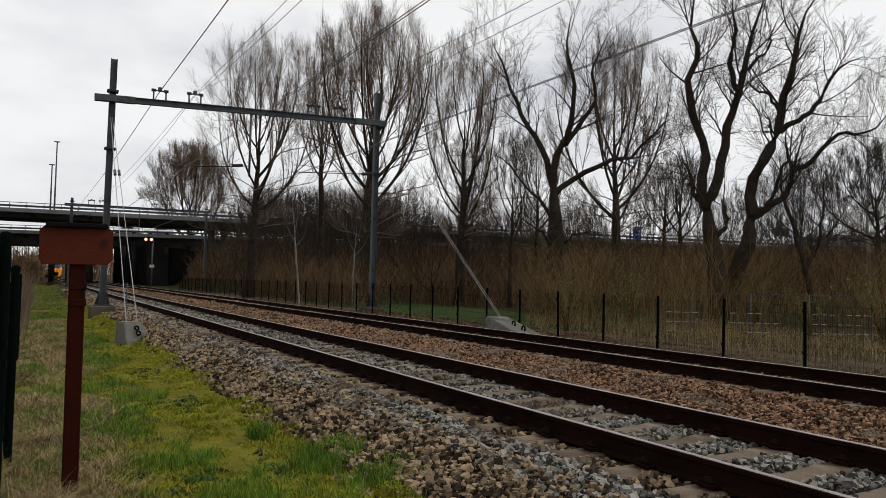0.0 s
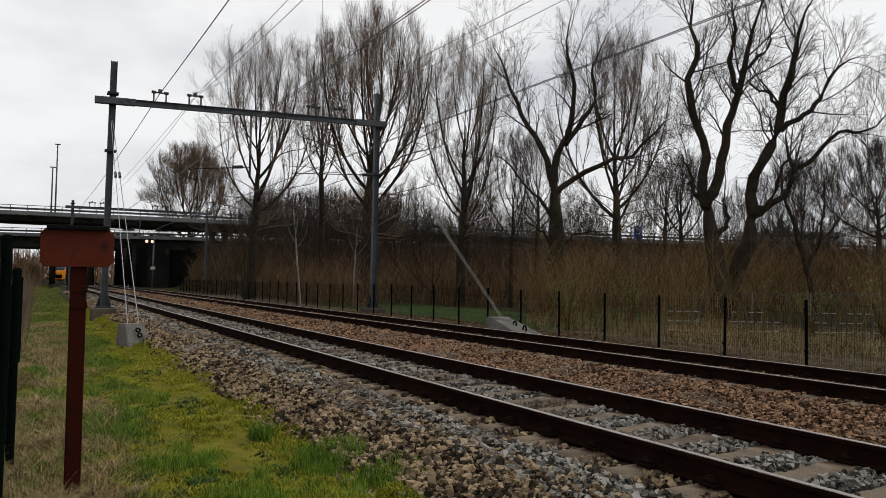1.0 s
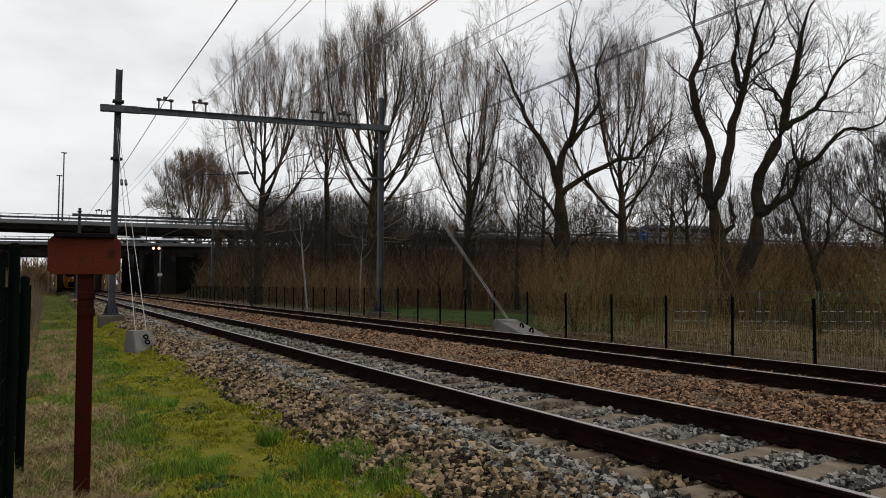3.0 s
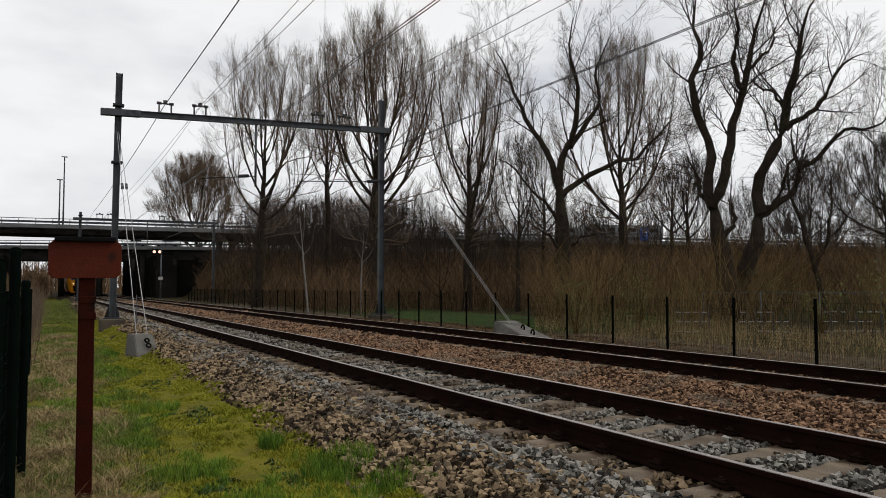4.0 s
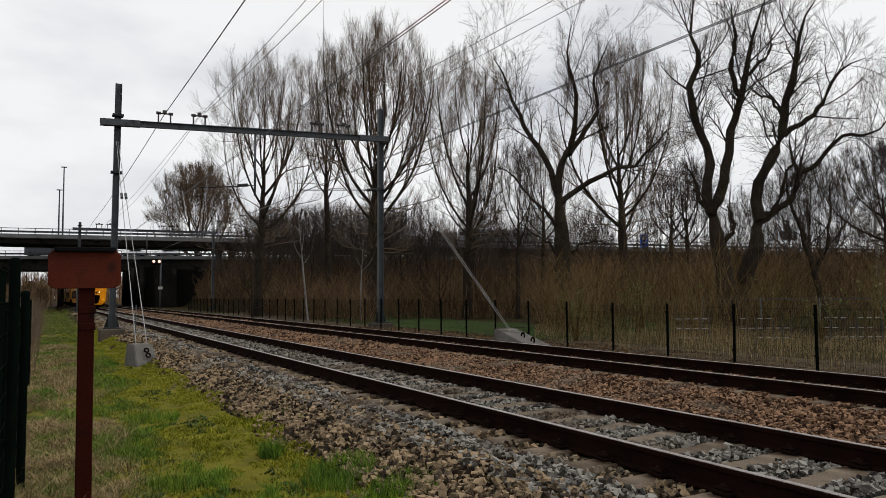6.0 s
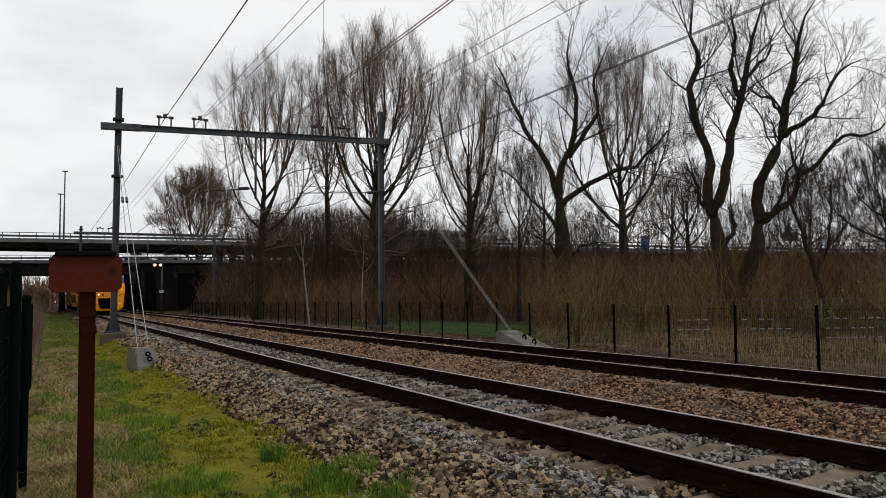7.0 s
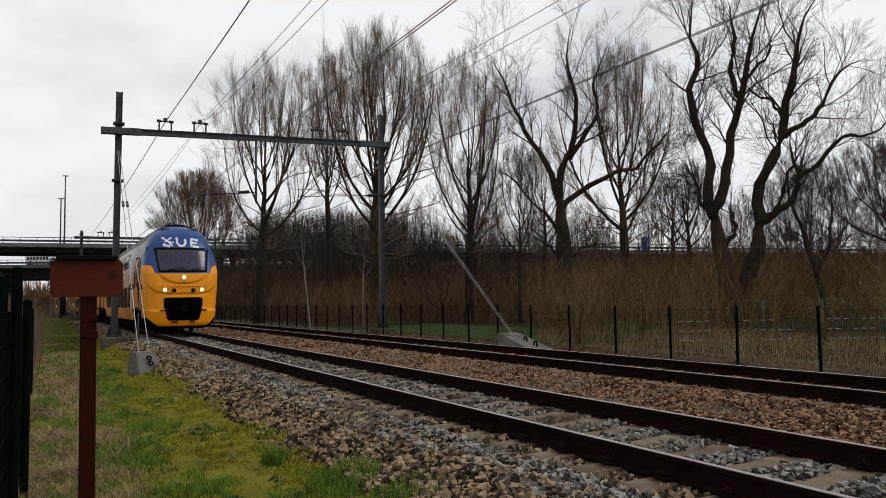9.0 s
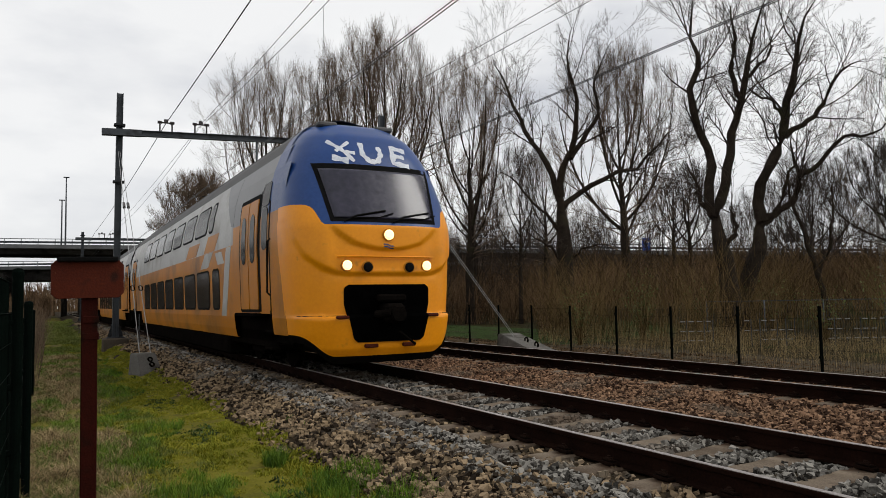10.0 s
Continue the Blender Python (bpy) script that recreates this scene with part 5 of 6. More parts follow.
off_lawn = lambda x, y, d, s: ~((s > -0.09) & (s < 0.115) & (d < 46)) & ~((s > -0.2) & (s <= -0.09) & (d < 40))
brush_field("brush", "dense brown leafless brush on the bank", M["brush"], 41, 13500, (30, 64), (-0.33, 0.66), (1.2, 3.3), 0.012, off_lawn, 0.8, gaps=0.3)
brush_field("brush", "brown leafless thicket below the viaduct", M["brush_dark"], 42, 11000, (58, 106), (-0.345, 0.66), (1.2, 3.6), 0.015, off_lawn, 0.9)
brush_field("brush", "olive-brown shrubs behind the fence", M["brush_olive"], 43, 3600, (22, 34), (0.06, 0.66), (1.0, 3.4), 0.008, lambda x, y, d, s: (x > 15) & off_lawn(x, y, d, s), 0.8, gaps=0.62)
brush_field("dry_grass", "pale dry grass behind the fence", M["straw"], 44, 7000, (14, 30), (0.05, 0.66), (0.2, 0.65), 0.004, lambda x, y, d, s: (x > 13.5) & (x < 22) & off_lawn(x, y, d, s), 0.6)


def far_woods():
    rng = np.random.default_rng(61)
    n = 4000
    y = rng.uniform(190, 420, n)
    x = np.where(rng.uniform(0, 1, n) < 0.75, rng.uniform(-150, 75, n), rng.uniform(-45, 15, n))
    keep = (np.abs(x - c1(y) - 2) > 5.0) | (y > 300)
    x, y = x[keep], y[keep]
    h = rng.uniform(4, 10, len(x))
    v, f = join([tubes(p, q, 3) for p, q in stems(rng, x, y, h, 0.35, np.full(len(x), 0.16))])
    tagged(new("far_woods", fast_mesh("far_woods", v, f, M["brush"], False)), "distant brown leafless woods beyond the viaducts", "woods", kind="stuff")


far_woods()


# ---- grass of the verge ----
def blades(rng, x, y, h, w, bend):
    m = len(x)
    d = x - c1(y)
    z = np.where((d > -3.1) & (d < 2), np.maximum(ground_z(x, y), bed_z(d, c2(y) - c1(y))), ground_z(x, y)) + 0.005
    a, b = rng.uniform(0, 6.28, m), rng.uniform(0, 6.28, m)
    lean = h * rng.uniform(0.1, bend, m)
    dx, dy = np.cos(a) * w, np.sin(a) * w
    V = np.zeros((m, 5, 3))
    mx, my = x + np.cos(b) * lean * 0.35, y + np.sin(b) * lean * 0.35
    V[:, 0] = np.stack([x - dx, y - dy, z], -1)
    V[:, 1] = np.stack([x + dx, y + dy, z], -1)
    V[:, 2] = np.stack([mx + dx * 0.7, my + dy * 0.7, z + h * 0.6], -1)
    V[:, 3] = np.stack([mx - dx * 0.7, my - dy * 0.7, z + h * 0.6], -1)
    V[:, 4] = np.stack([x + np.cos(b) * lean, y + np.sin(b) * lean, z + h], -1)
    o = (np.arange(m) * 5)[:, None]
    F = np.concatenate([o + np.array([0, 1, 2]), o + np.array([0, 2, 3]), o + np.array([3, 2, 4])])
    return V.reshape(-1, 3), F


def turf(name, label, material, seed, count, x_lo, x_hi, ys, height, width, bend, patch):
    rng = np.random.default_rng(seed)
    y = ys[0] + (ys[1] - ys[0]) * rng.uniform(0, 1, count) ** 1.7
    x = x_lo(y) + rng.uniform(0, 1, count) * (x_hi(y) - x_lo(y))
    k = np.array([noise.noise(Vector((a * 0.9, b * 0.6, seed * 3.1))) + 0.5 * noise.noise(Vector((a * 3.1, b * 2.3, seed))) for a, b in zip(x, y)])
    keep = k > patch
    x, y, k = x[keep], y[keep], k[keep]
    clump = np.array([noise.noise(Vector((a * 6.5, b * 4.5, seed * 1.7))) for a, b in zip(x, y)])
    h = rng.uniform(*height, len(x)) * (0.6 + 0.8 * np.clip(k - patch, 0, 0.8)) * np.clip(0.95 + 1.7 * clump, 0.35, 1.9)
    v, f = blades(rng, x, y, h, width * (0.7 + np.abs(y) / 14), bend)
    return tagged(new(name, fast_mesh(name, v, f, material, False)), label, "grass", kind="stuff")


turf("grass", "fresh green grass on the verge", M["grass"], 51, 120000, lambda y: -0.5 + 0 * y, lambda y: 1.35 - 0.01 * y + 0.3 * np.sin(y * 1.3), (4.2, 34), (0.025, 0.10), 0.0036, 1.2, -0.02)
turf("grass", "paler short grass on the verge", M["pale_grass"], 56, 140000, lambda y: -0.6 - 0.02 * y, lambda y: 1.15 + 0.25 * np.sin(y * 1.7 + 1), (4.2, 110), (0.025, 0.07), 0.0035, 1.5, -0.4)
turf("moss", "short yellow-green moss beside the ballast", M["mossgrass"], 52, 160000, lambda y: 0.55 - 0.01 * y, lambda y: c1(y) - 2.40 + 0.10 * np.sin(y * 2.1) + 0.06 * np.sin(y * 5.3), (4.2, 40), (0.010, 0.034), 0.0056, 1.6, -0.5)
turf("dry_straw", "flattened dry straw along the fence", M["straw"], 53, 110000, lambda y: -0.8 - 0.02 * y, lambda y: 0.42 + 0.2 * np.sin(y * 2.1) + 0.15 * np.sin(y * 5.7), (4.2, 30), (0.04, 0.15), 0.0026, 3.4, -0.12)
turf("dry_straw", "thin dry straw among the grass", M["straw"], 57, 48000, lambda y: -0.4 - 0.02 * y, lambda y: 0.75 + 0 * y, (4.2, 22), (0.04, 0.12), 0.0025, 2.8, 0.10)
turf("grass", "grass of the verge behind the camera", M["pale_grass"], 59, 16000, lambda y: -1.4 + 0 * y, lambda y: 1.9 + 0 * y, (-9, 4.2), (0.03, 0.09), 0.004, 1.4, -0.5)
turf("grass_tufts", "loose green tufts growing into the ballast edge", M["grass"], 54, 5000, lambda y: 1.6 + 0 * y, lambda y: 2.8 - 0.01 * y, (4.6, 10), (0.04, 0.10), 0.003, 1.0, 0.34)


turf("weeds", "low dark broad-leaved weeds among the grass", M["weed"], 60, 26000, lambda y: -0.3 + 0 * y, lambda y: 1.9 - 0.01 * y, (4.2, 24), (0.015, 0.045), 0.010, 1.8, 0.24)
turf("leaf_litter", "brown dead leaves and twigs below the fence", M["flakes"], 58, 30000, lambda y: 12.0 + 0 * y, lambda y: 14.6 + 0 * y, (2.0, 34), (0.015, 0.05), 0.009, 2.6, -0.5)


def tuft(seed, x, y, r, n, h):
    rng = np.random.default_rng(seed)
    a, d = rng.uniform(0, 6.28, n), r * np.sqrt(rng.uniform(0, 1, n))
    v, f = blades(rng, x + np.cos(a) * d, y + np.sin(a) * d * 1.3, rng.uniform(0.4, 1.0, n) * h, np.full(n, 0.0035), 0.7)
    tagged(new("grass_tuft", fast_mesh("grass_tuft", v, f, M["grass"], False)), "single green grass tuft at the ballast edge", "grass", "grass tufts", "stuff")


for k, (tx, ty, tr, tn, th) in enumerate(((1.92, 7.32, 0.13, 420, 0.20), (2.30, 6.35, 0.30, 700, 0.15), (2.05, 6.0, 0.22, 420, 0.16), (1.25, 5.2, 0.3, 600, 0.15), (0.95, 6.6, 0.28, 500, 0.13), (0.55, 8.4, 0.3, 500, 0.14), (1.1, 10.5, 0.35, 500, 0.14), (2.35, 5.4, 0.18, 260, 0.14))):
    tuft(91 + k, tx, ty, tr, tn, th)


def reeds():
    rng = np.random.default_rng(55)
    n = 420
    x, y = rng.uniform(-1.6, -0.35, n), rng.uniform(17, 46, n)
    x -= (y - 17) * 0.012
    h = rng.uniform(0.8, 2.0, n)
    v, f = join([tubes(p, q, 3) for p, q in stems(rng, x, y, h, 0.25, np.full(n, 0.011))])
    tagged(new("dry_reeds", fast_mesh("dry_reeds", v, f, M["twig"], False)), "tall dry brown stalks beside the fence", "brush", kind="stuff")


def verge_shrubs():
    rng = np.random.default_rng(63)
    n = 900
    y = rng.uniform(96, 190, n)
    x = -4.4 + rng.uniform(-2.2, 2.6, n)
    v, f = join([tubes(p, q, 3) for p, q in stems(rng, x, y, rng.uniform(1.2, 4.2, n), 0.5, np.full(n, 0.03))])
    tagged(new("dark_shrubs", fast_mesh("dark_shrubs", v, f, M["brush_dark"], False)), "dark leafless shrubs beside the line under the bridge", "brush", kind="stuff")


reeds()
verge_shrubs()


def build_racks():
    for side, w in ((0.326, 1.0), (0.424, 1.5), (0.545, 1.9)):
        x, y = cam_xy(21.5, side)
        z = float(ground_z(x, y))
        rack = empty("metal_rack", pose(x, y, z, 0, 0, ROAD_RZ), "low pale metal rack half hidden in dry grass", "rack", "metal racks")
        k = -w / 2
        while k <= w / 2 + 0.01:
            if random.random() < 0.45:
                part("upright", box_mesh("upright", (k, 0, 0.42), (0.02, 0.02, 0.84), M["galv"], 0.004), rack)
            k += 0.25
        for zz in (0.25, 0.52, 0.80):
            k = -w / 2
            while k < w / 2 - 0.1:
                if random.random() < 0.7:
                    part("bar", box_mesh("bar", (k + 0.12, -0.02, zz), (0.15, 0.02, 0.022), M["steel_cable"], 0.004), rack)
                k += 0.25


build_racks()


def budding_shrub(seed, depth, side, h, w, count):
    rng = np.random.default_rng(seed)
    cx, cy = cam_xy(depth, side)
    z = float(ground_z(cx, cy))
    shrub = empty("budding_shrub", pose(cx, cy, z), "brown shrub with its first yellow-green leaves", "shrub", "budding shrubs")
    n = 60
    a, r = rng.uniform(0, 6.28, n), w * rng.uniform(0.3, 1, n)
    t = np.linspace(0, 1, 5)
    P = np.zeros((n, 5, 3))
    hh = h * rng.uniform(0.6, 1.0, n)
    P[..., 0] = (np.cos(a) * r)[:, None] * t ** 1.3 + rng.normal(0, 0.04, (n, 5))
    P[..., 1] = (np.sin(a) * r)[:, None] * t ** 1.3 + rng.normal(0, 0.04, (n, 5))
    P[..., 2] = hh[:, None] * t
    v, f = tubes(P, np.full((n, 1), 0.009) * np.linspace(1, 0.3, 5), 3)
    part("stem_mass", fast_mesh("stem_mass", v, f, M["brush_olive"]), shrub)
    k = rng.integers(0, n, count)
    u = rng.uniform(0.35, 1.0, count) * 4
    i = np.minimum(u.astype(int), 3)
    q = P[k, i] + (P[k, i + 1] - P[k, i]) * (u - i)[:, None] + rng.normal(0, 0.06, (count, 3))
    d1, d2 = rng.normal(0, 1, (count, 3)), rng.normal(0, 1, (count, 3))
    s1 = 0.022 * rng.uniform(0.5, 1.2, (count, 1))
    V = np.stack([q, q + d1 * s1, q + (d1 + d2) * s1 * 0.9, q + d2 * s1], 1).reshape(-1, 3)
    F = (np.arange(count) * 4)[:, None] + np.array([0, 1, 2, 3])
    part("foliage", fast_mesh("foliage", V, F, M["leaf"]), shrub)


for sd, dp, si, hh, ww, cc in ((81, 25, 0.255, 2.6, 0.9, 900), (82, 24, 0.17, 2.0, 0.9, 500), (83, 22, 0.50, 2.0, 1.0, 500), (84, 20.5, 0.60, 2.4, 1.2, 700), (85, 27, 0.33, 2.2, 1.0, 400), (86, 27, 0.43, 2.4, 1.0, 500)):
    budding_shrub(sd, dp, si, hh, ww, cc)


# ---- the double-deck train; local y runs back from the nose, z up from the rail tops ----
ZS = [0.28, 0.45, 0.7, 0.95, 1.05, 1.3, 1.6, 1.9, 2.2, 2.45, 2.7, 3.0, 3.3, 3.6, 3.93, 4.21, 4.43, 4.58, 4.66]
WS = [1.24, 1.32, 1.38, 1.41, 1.41, 1.42, 1.43, 1.44, 1.45, 1.45, 1.44, 1.42, 1.38, 1.30, 1.17, 0.99, 0.76, 0.46, 0.0]


def half_w(z):
    return float(np.interp(z, ZS, WS))


def nose_y(z):
    return float(np.interp(z, [0.2, 0.45, 0.9, 1.0, 1.5, 2.0, 2.42, 2.5, 3.4, 3.75, 4.1, 4.38, 4.6], [0.20, 0.05, 0.0, 0.0, 0.0, 0.02, 0.06, 0.09, 0.52, 0.70, 0.95, 1.35, 2.3]))


def nose_w(z):
    return half_w(z) * float(np.interp(z, [0.2, 1.0, 2.0, 2.6, 3.4, 4.4], [1.0, 1.0, 1.035, 1.035, 1.0, 0.98]))


def nose_d(z):
    return float(np.interp(z, [0.2, 2.4, 3.4, 4.4], [1.05, 1.15, 1.0, 0.8]))


NE = 3.0


def ease(v):
    v = min(1.0, max(0.0, v))
    return v * v * (3 - 2 * v)


def nose_in(x, z):
    """How far the nose is set back: hollow below the swept cheeks, with a raised smile-shaped panel above the lamps."""
    a = abs(x)
    crease = float(np.interp(a, [0.0, 0.75, 0.9, 1.12, 1.31, 1.43, 1.48], [1.70, 1.70, 1.73, 1.83, 2.0, 2.3, 2.62]))
    smile = float(np.interp(a, [0.0, 0.3, 0.6, 0.8, 0.95, 1.02], [2.02, 2.05, 2.13, 2.27, 2.42, 2.6]))
    hollow = 0.085 * ease((crease - z) / 0.10) * ease((z - 0.955) / 0.04)
    band = 0.05 * (1 - ease((z - smile) / 0.05)) * ease((z - 1.55) / 0.2) * (1 - ease((a - 0.8) / 0.25))
    return hollow + band


def nose_pt(u, z):
    """Point on the nose: u from -1 (one side) to 1, at height z."""
    th = u * math.pi / 2
    s, c = math.sin(abs(th)) ** (2 / NE), max(0.0, math.cos(th)) ** (2 / NE)
    x = math.copysign(s * nose_w(z), u)
    return Vector((x, nose_y(z) + nose_d(z) * (1 - c) + nose_in(x, z), z))


def front_y(x, z):
    """Depth of the nose at lateral x and height z."""
    r = min(1.0, abs(x) / max(nose_w(z), 1e-6))
    return nose_y(z) + nose_d(z) * (1 - (1 - r ** NE) ** (1 / NE)) + nose_in(x, z)


def paint_edge(x):
    """Height at which the yellow of the nose gives way to blue."""
    return float(np.interp(abs(x), [0.0, 1.03, 1.08, 1.14, 1.20, 1.28, 1.5], [2.45, 2.45, 2.50, 2.66, 2.75, 2.79, 2.82]))


def patch(name, outline, material, out, parent, label="", res=10, thick=0.012, smooth=False):
    """A panel following the nose: outline maps (a, b) in 0..1 to lateral x and height z."""
    V, Fq = [], []
    for i in range(res + 1):
        for j in range(res + 1):
            x, z = outline(i / res, j / res)
            V.append(Vector((x, front_y(x, z) - out, z)))
    n = res + 1
    for i in range(res):
        for j in range(res):
            Fq.append((i * n + j, (i + 1) * n + j, (i + 1) * n + j + 1, i * n + j + 1))
    bm = bmesh.new()
    vs = [bm.verts.new(v) for v in V]
    for f in Fq:
        bm.faces.new([vs[i] for i in f])
    r = bmesh.ops.extrude_face_region(bm, geom=bm.faces[:])
    bmesh.ops.translate(bm, vec=(0, thick, 0), verts=[v for v in r["geom"] if isinstance(v, bmesh.types.BMVert)])
    return part(name, bm_mesh(name, bm, material, smooth), parent, label)


def stroke(bm, pts, width):
    """A painted stroke on the nose through (x, z) points."""
    P = [Vector((x, 0, z)) for x, z in pts]
    fine = []
    for a, b in zip(P, P[1:]):
        fine += [a.lerp(b, k / 5) for k in range(5)]
    fine.append(P[-1])
    L, R = [], []
    for i, p in enumerate(fine):
        d = (fine[min(i + 1, len(fine) - 1)] - fine[max(i - 1, 0)]).normalized()
        q = Vector((-d.z, 0, d.x)) * width * (0.5 + 0.12 * math.sin(i * 1.7))
        for lst, v in ((L, p + q), (R, p - q)):
            lst.append(bm.verts.new((v.x, front_y(v.x, v.z) - 0.008, v.z)))
    for i in range(len(fine) - 1):
        bm.faces.new((L[i], L[i + 1], R[i + 1], R[i]))


def side_x(z, s):
    return s * half_w(z)


def side_panel(bm, y0, y1, z0, z1, s, out, corner=0.0):
    """A panel on the car's side from y0 to y1 and z0 to z1, standing out metres proud, corners cut round."""
    nz = max(2, int((z1 - z0) / 0.15))
    cols = []
    ys = [y0, y0 + corner * 0.3, y0 + corner, y1 - corner, y1 - corner * 0.3, y1] if corner else [y0, y1]
    for y in ys:
        e = min(y - y0, y1 - y)
        cut = corner - math.sqrt(max(0.0, corner ** 2 - (corner - e) ** 2)) if corner and e < corner else 0.0
        cols.append([(y, z0 + cut + (z1 - z0 - 2 * cut) * k / nz) for k in range(nz + 1)])
    front = [[bm.verts.new((side_x(z, s) + s * out, y, z)) for y, z in c] for c in cols]
    back = [[bm.verts.new((side_x(z, s) - s * 0.01, y, z)) for y, z in c] for c in cols]
    for g in (front, back):
        for a, b in zip(g, g[1:]):
            for k in range(nz):
                bm.faces.new((a[k], a[k + 1], b[k + 1], b[k]))
    for k in range(nz):
        bm.faces.new((front[0][k], front[0][k + 1], back[0][k + 1], back[0][k]))
        bm.faces.new((front[-1][k], front[-1][k + 1], back[-1][k + 1], back[-1][k]))
    for a, b in zip(range(len(cols) - 1), range(1, len(cols))):
        bm.faces.new((front[a][0], front[b][0], back[b][0], back[a][0]))
        bm.faces.new((front[a][-1], front[b][-1], back[b][-1], back[a][-1]))


def loft_side(bm, y0, y1, z0, z1, s):
    """Body skin between two heights on side s, turned in at its edge."""
    zz = [z0] + [z for z in ZS if z0 < z < z1] + [z1]
    A = [bm.verts.new((side_x(z, s), y0, z)) for z in zz]
    B = [bm.verts.new((side_x(z, s), y1, z)) for z in zz]
    for k in range(len(zz) - 1):
        bm.faces.new((A[k], B[k], B[k + 1], A[k + 1]))
    lip = [bm.verts.new((side_x(z0, s) - s * 0.06, y, z0)) for y in (y0, y1)]
    bm.faces.new((A[0], lip[0], lip[1], B[0]))


def bogie(bm, y):
    for s in (-1, 1):
        add_box(bm, (s * 1.0, y, 0.55), (0.16, 3.2, 0.3), 0.05)
        add_box(bm, (s * 1.08, y, 0.42), (0.2, 0.7, 0.45), 0.08)
        for d in (-1.25, 1.25):
            add_box(bm, (s * 1.05, y + d, 0.46), (0.24, 0.36, 0.36), 0.08)
    add_box(bm, (0, y, 0.6), (1.8, 1.2, 0.3), 0.05)


def build_carriage(cab):
    label = "yellow and blue double-deck driving carriage with lit headlights" if cab else "yellow double-deck carriage with a pale upper band"
    car = empty("train_carriage", Matrix.Identity(4), label, "train", "the train's carriages")
    ln = 26.6
    y0 = 1.15 if cab else 0.3
    # skins
    def skin(name, bands, material, lab=""):
        for a, b, c, d in bands:
            for sd in (-1, 1):
                bm = bmesh.new()
                loft_side(bm, a, b, c, d, sd)
                part(name, bm_mesh(name, bm, material), car, lab)
    ys = 4.9 if cab else 2.6
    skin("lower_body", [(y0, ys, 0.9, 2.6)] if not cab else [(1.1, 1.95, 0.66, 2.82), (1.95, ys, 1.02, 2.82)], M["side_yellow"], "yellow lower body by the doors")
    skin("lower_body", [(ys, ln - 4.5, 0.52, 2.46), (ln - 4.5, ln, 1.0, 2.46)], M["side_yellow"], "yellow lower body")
    skin("upper_body", [(ys, ln, 2.46, 3.93)], M["white_grey"], "pale grey upper band")
    if cab:
        skin("door_bay", [(2.15, ys, 2.82, 3.93)], M["mid_grey"], "grey panels round the doors")
        skin("cab_side", [(1.1, 2.15, 2.82, 3.62), (1.5, 2.15, 3.62, 4.0), (1.7, 2.2, 4.0, 4.45)], M["blue"], "blue cab side")
    else:
        skin("door_bay", [(0.3, 2.6, 2.6, 3.93)], M["mid_grey"], "grey panels round the doors")
    bm = bmesh.new()
    prof = [(side_x(z, -1), z) for z in ZS if z >= 3.93] + [(side_x(z, 1), z) for z in reversed(ZS[:-1]) if z >= 3.93]
    ry = 2.1 if cab else 0.3
    A = [bm.verts.new((x, ry, z)) for x, z in prof]
    B = [bm.verts.new((x, ln, z)) for x, z in prof]
    for i in range(len(prof) - 1):
        bm.faces.new((A[i], A[i + 1], B[i + 1], B[i]))
    bm.faces.new(B)
    if not cab:
        bm.faces.new(A[::-1])
    part("roof", bm_mesh("roof", bm, M["roof_grey"]), car, "sooty grey roof")
    bm = bmesh.new()
    for k in range(6):
        add_box(bm, (0, 5.5 + k * 3.5, 4.64), (0.9, 2.0, 0.10), 0.04)
    for s in (-1, 1):
        add_box(bm, (s * 0.75, ln / 2 + 1, 4.42), (0.05, ln - 6, 0.06), 0.01)
    part("roof_equipment", bm_mesh("roof_equipment", bm, M["roof_grey"]), car)
    # gangway ends, floor and underframe
    bm = bmesh.new()
    add_box(bm, (0, ln - 0.02, 2.1), (2.6, 0.05, 3.1))
    add_box(bm, (0, ln + 0.2, 1.7), (1.4, 0.5, 2.4), 0.05)
    if not cab:
        add_box(bm, (0, 0.3, 2.1), (2.6, 0.05, 3.1))
    part("end_wall", bm_mesh("end_wall", bm, M["black"]), car)
    bm = bmesh.new()
    add_box(bm, (0, ln / 2 + 0.7, 0.55), (2.5, ln - 3.0, 0.35), 0.03)
    # added filler boxes: black bulk that stands for the shade beneath the car
    add_box(bm, (0, ln / 2 + 0.6, 0.32), (2.66, ln - 10.5, 0.44), 0.05)
    for yb in (4.0, ln - 4.0):
        add_box(bm, (0, yb, 0.72), (2.5, 5.2, 0.52), 0.05)
    if cab:
        add_box(bm, (0, 1.6, 0.62), (2.0, 1.6, 0.5), 0.05)
    part("underframe", bm_mesh("underframe", bm, M["under"]), car, "grimy underframe, blackened for the shade beneath the train")
    for y in (4.0, ln - 4.0):
        bm = bmesh.new()
        bogie(bm, y)
        bg = part("bogie", bm_mesh("bogie", bm, M["under"]), car, "grimy bogie, blackened for the shade beneath the body")
        for d in (-1.25, 1.25):
            bm = bmesh.new()
            for s in (-1, 1):
                add_tube(bm, [(s * 0.69, y + d, 0.46), (s * 0.81, y + d, 0.46)], 0.46, 20)
            add_tube(bm, [(-0.7, y + d, 0.46), (0.7, y + d, 0.46)], 0.08, 8)
            part("wheelset", bm_mesh("wheelset", bm, M["under"]), bg)
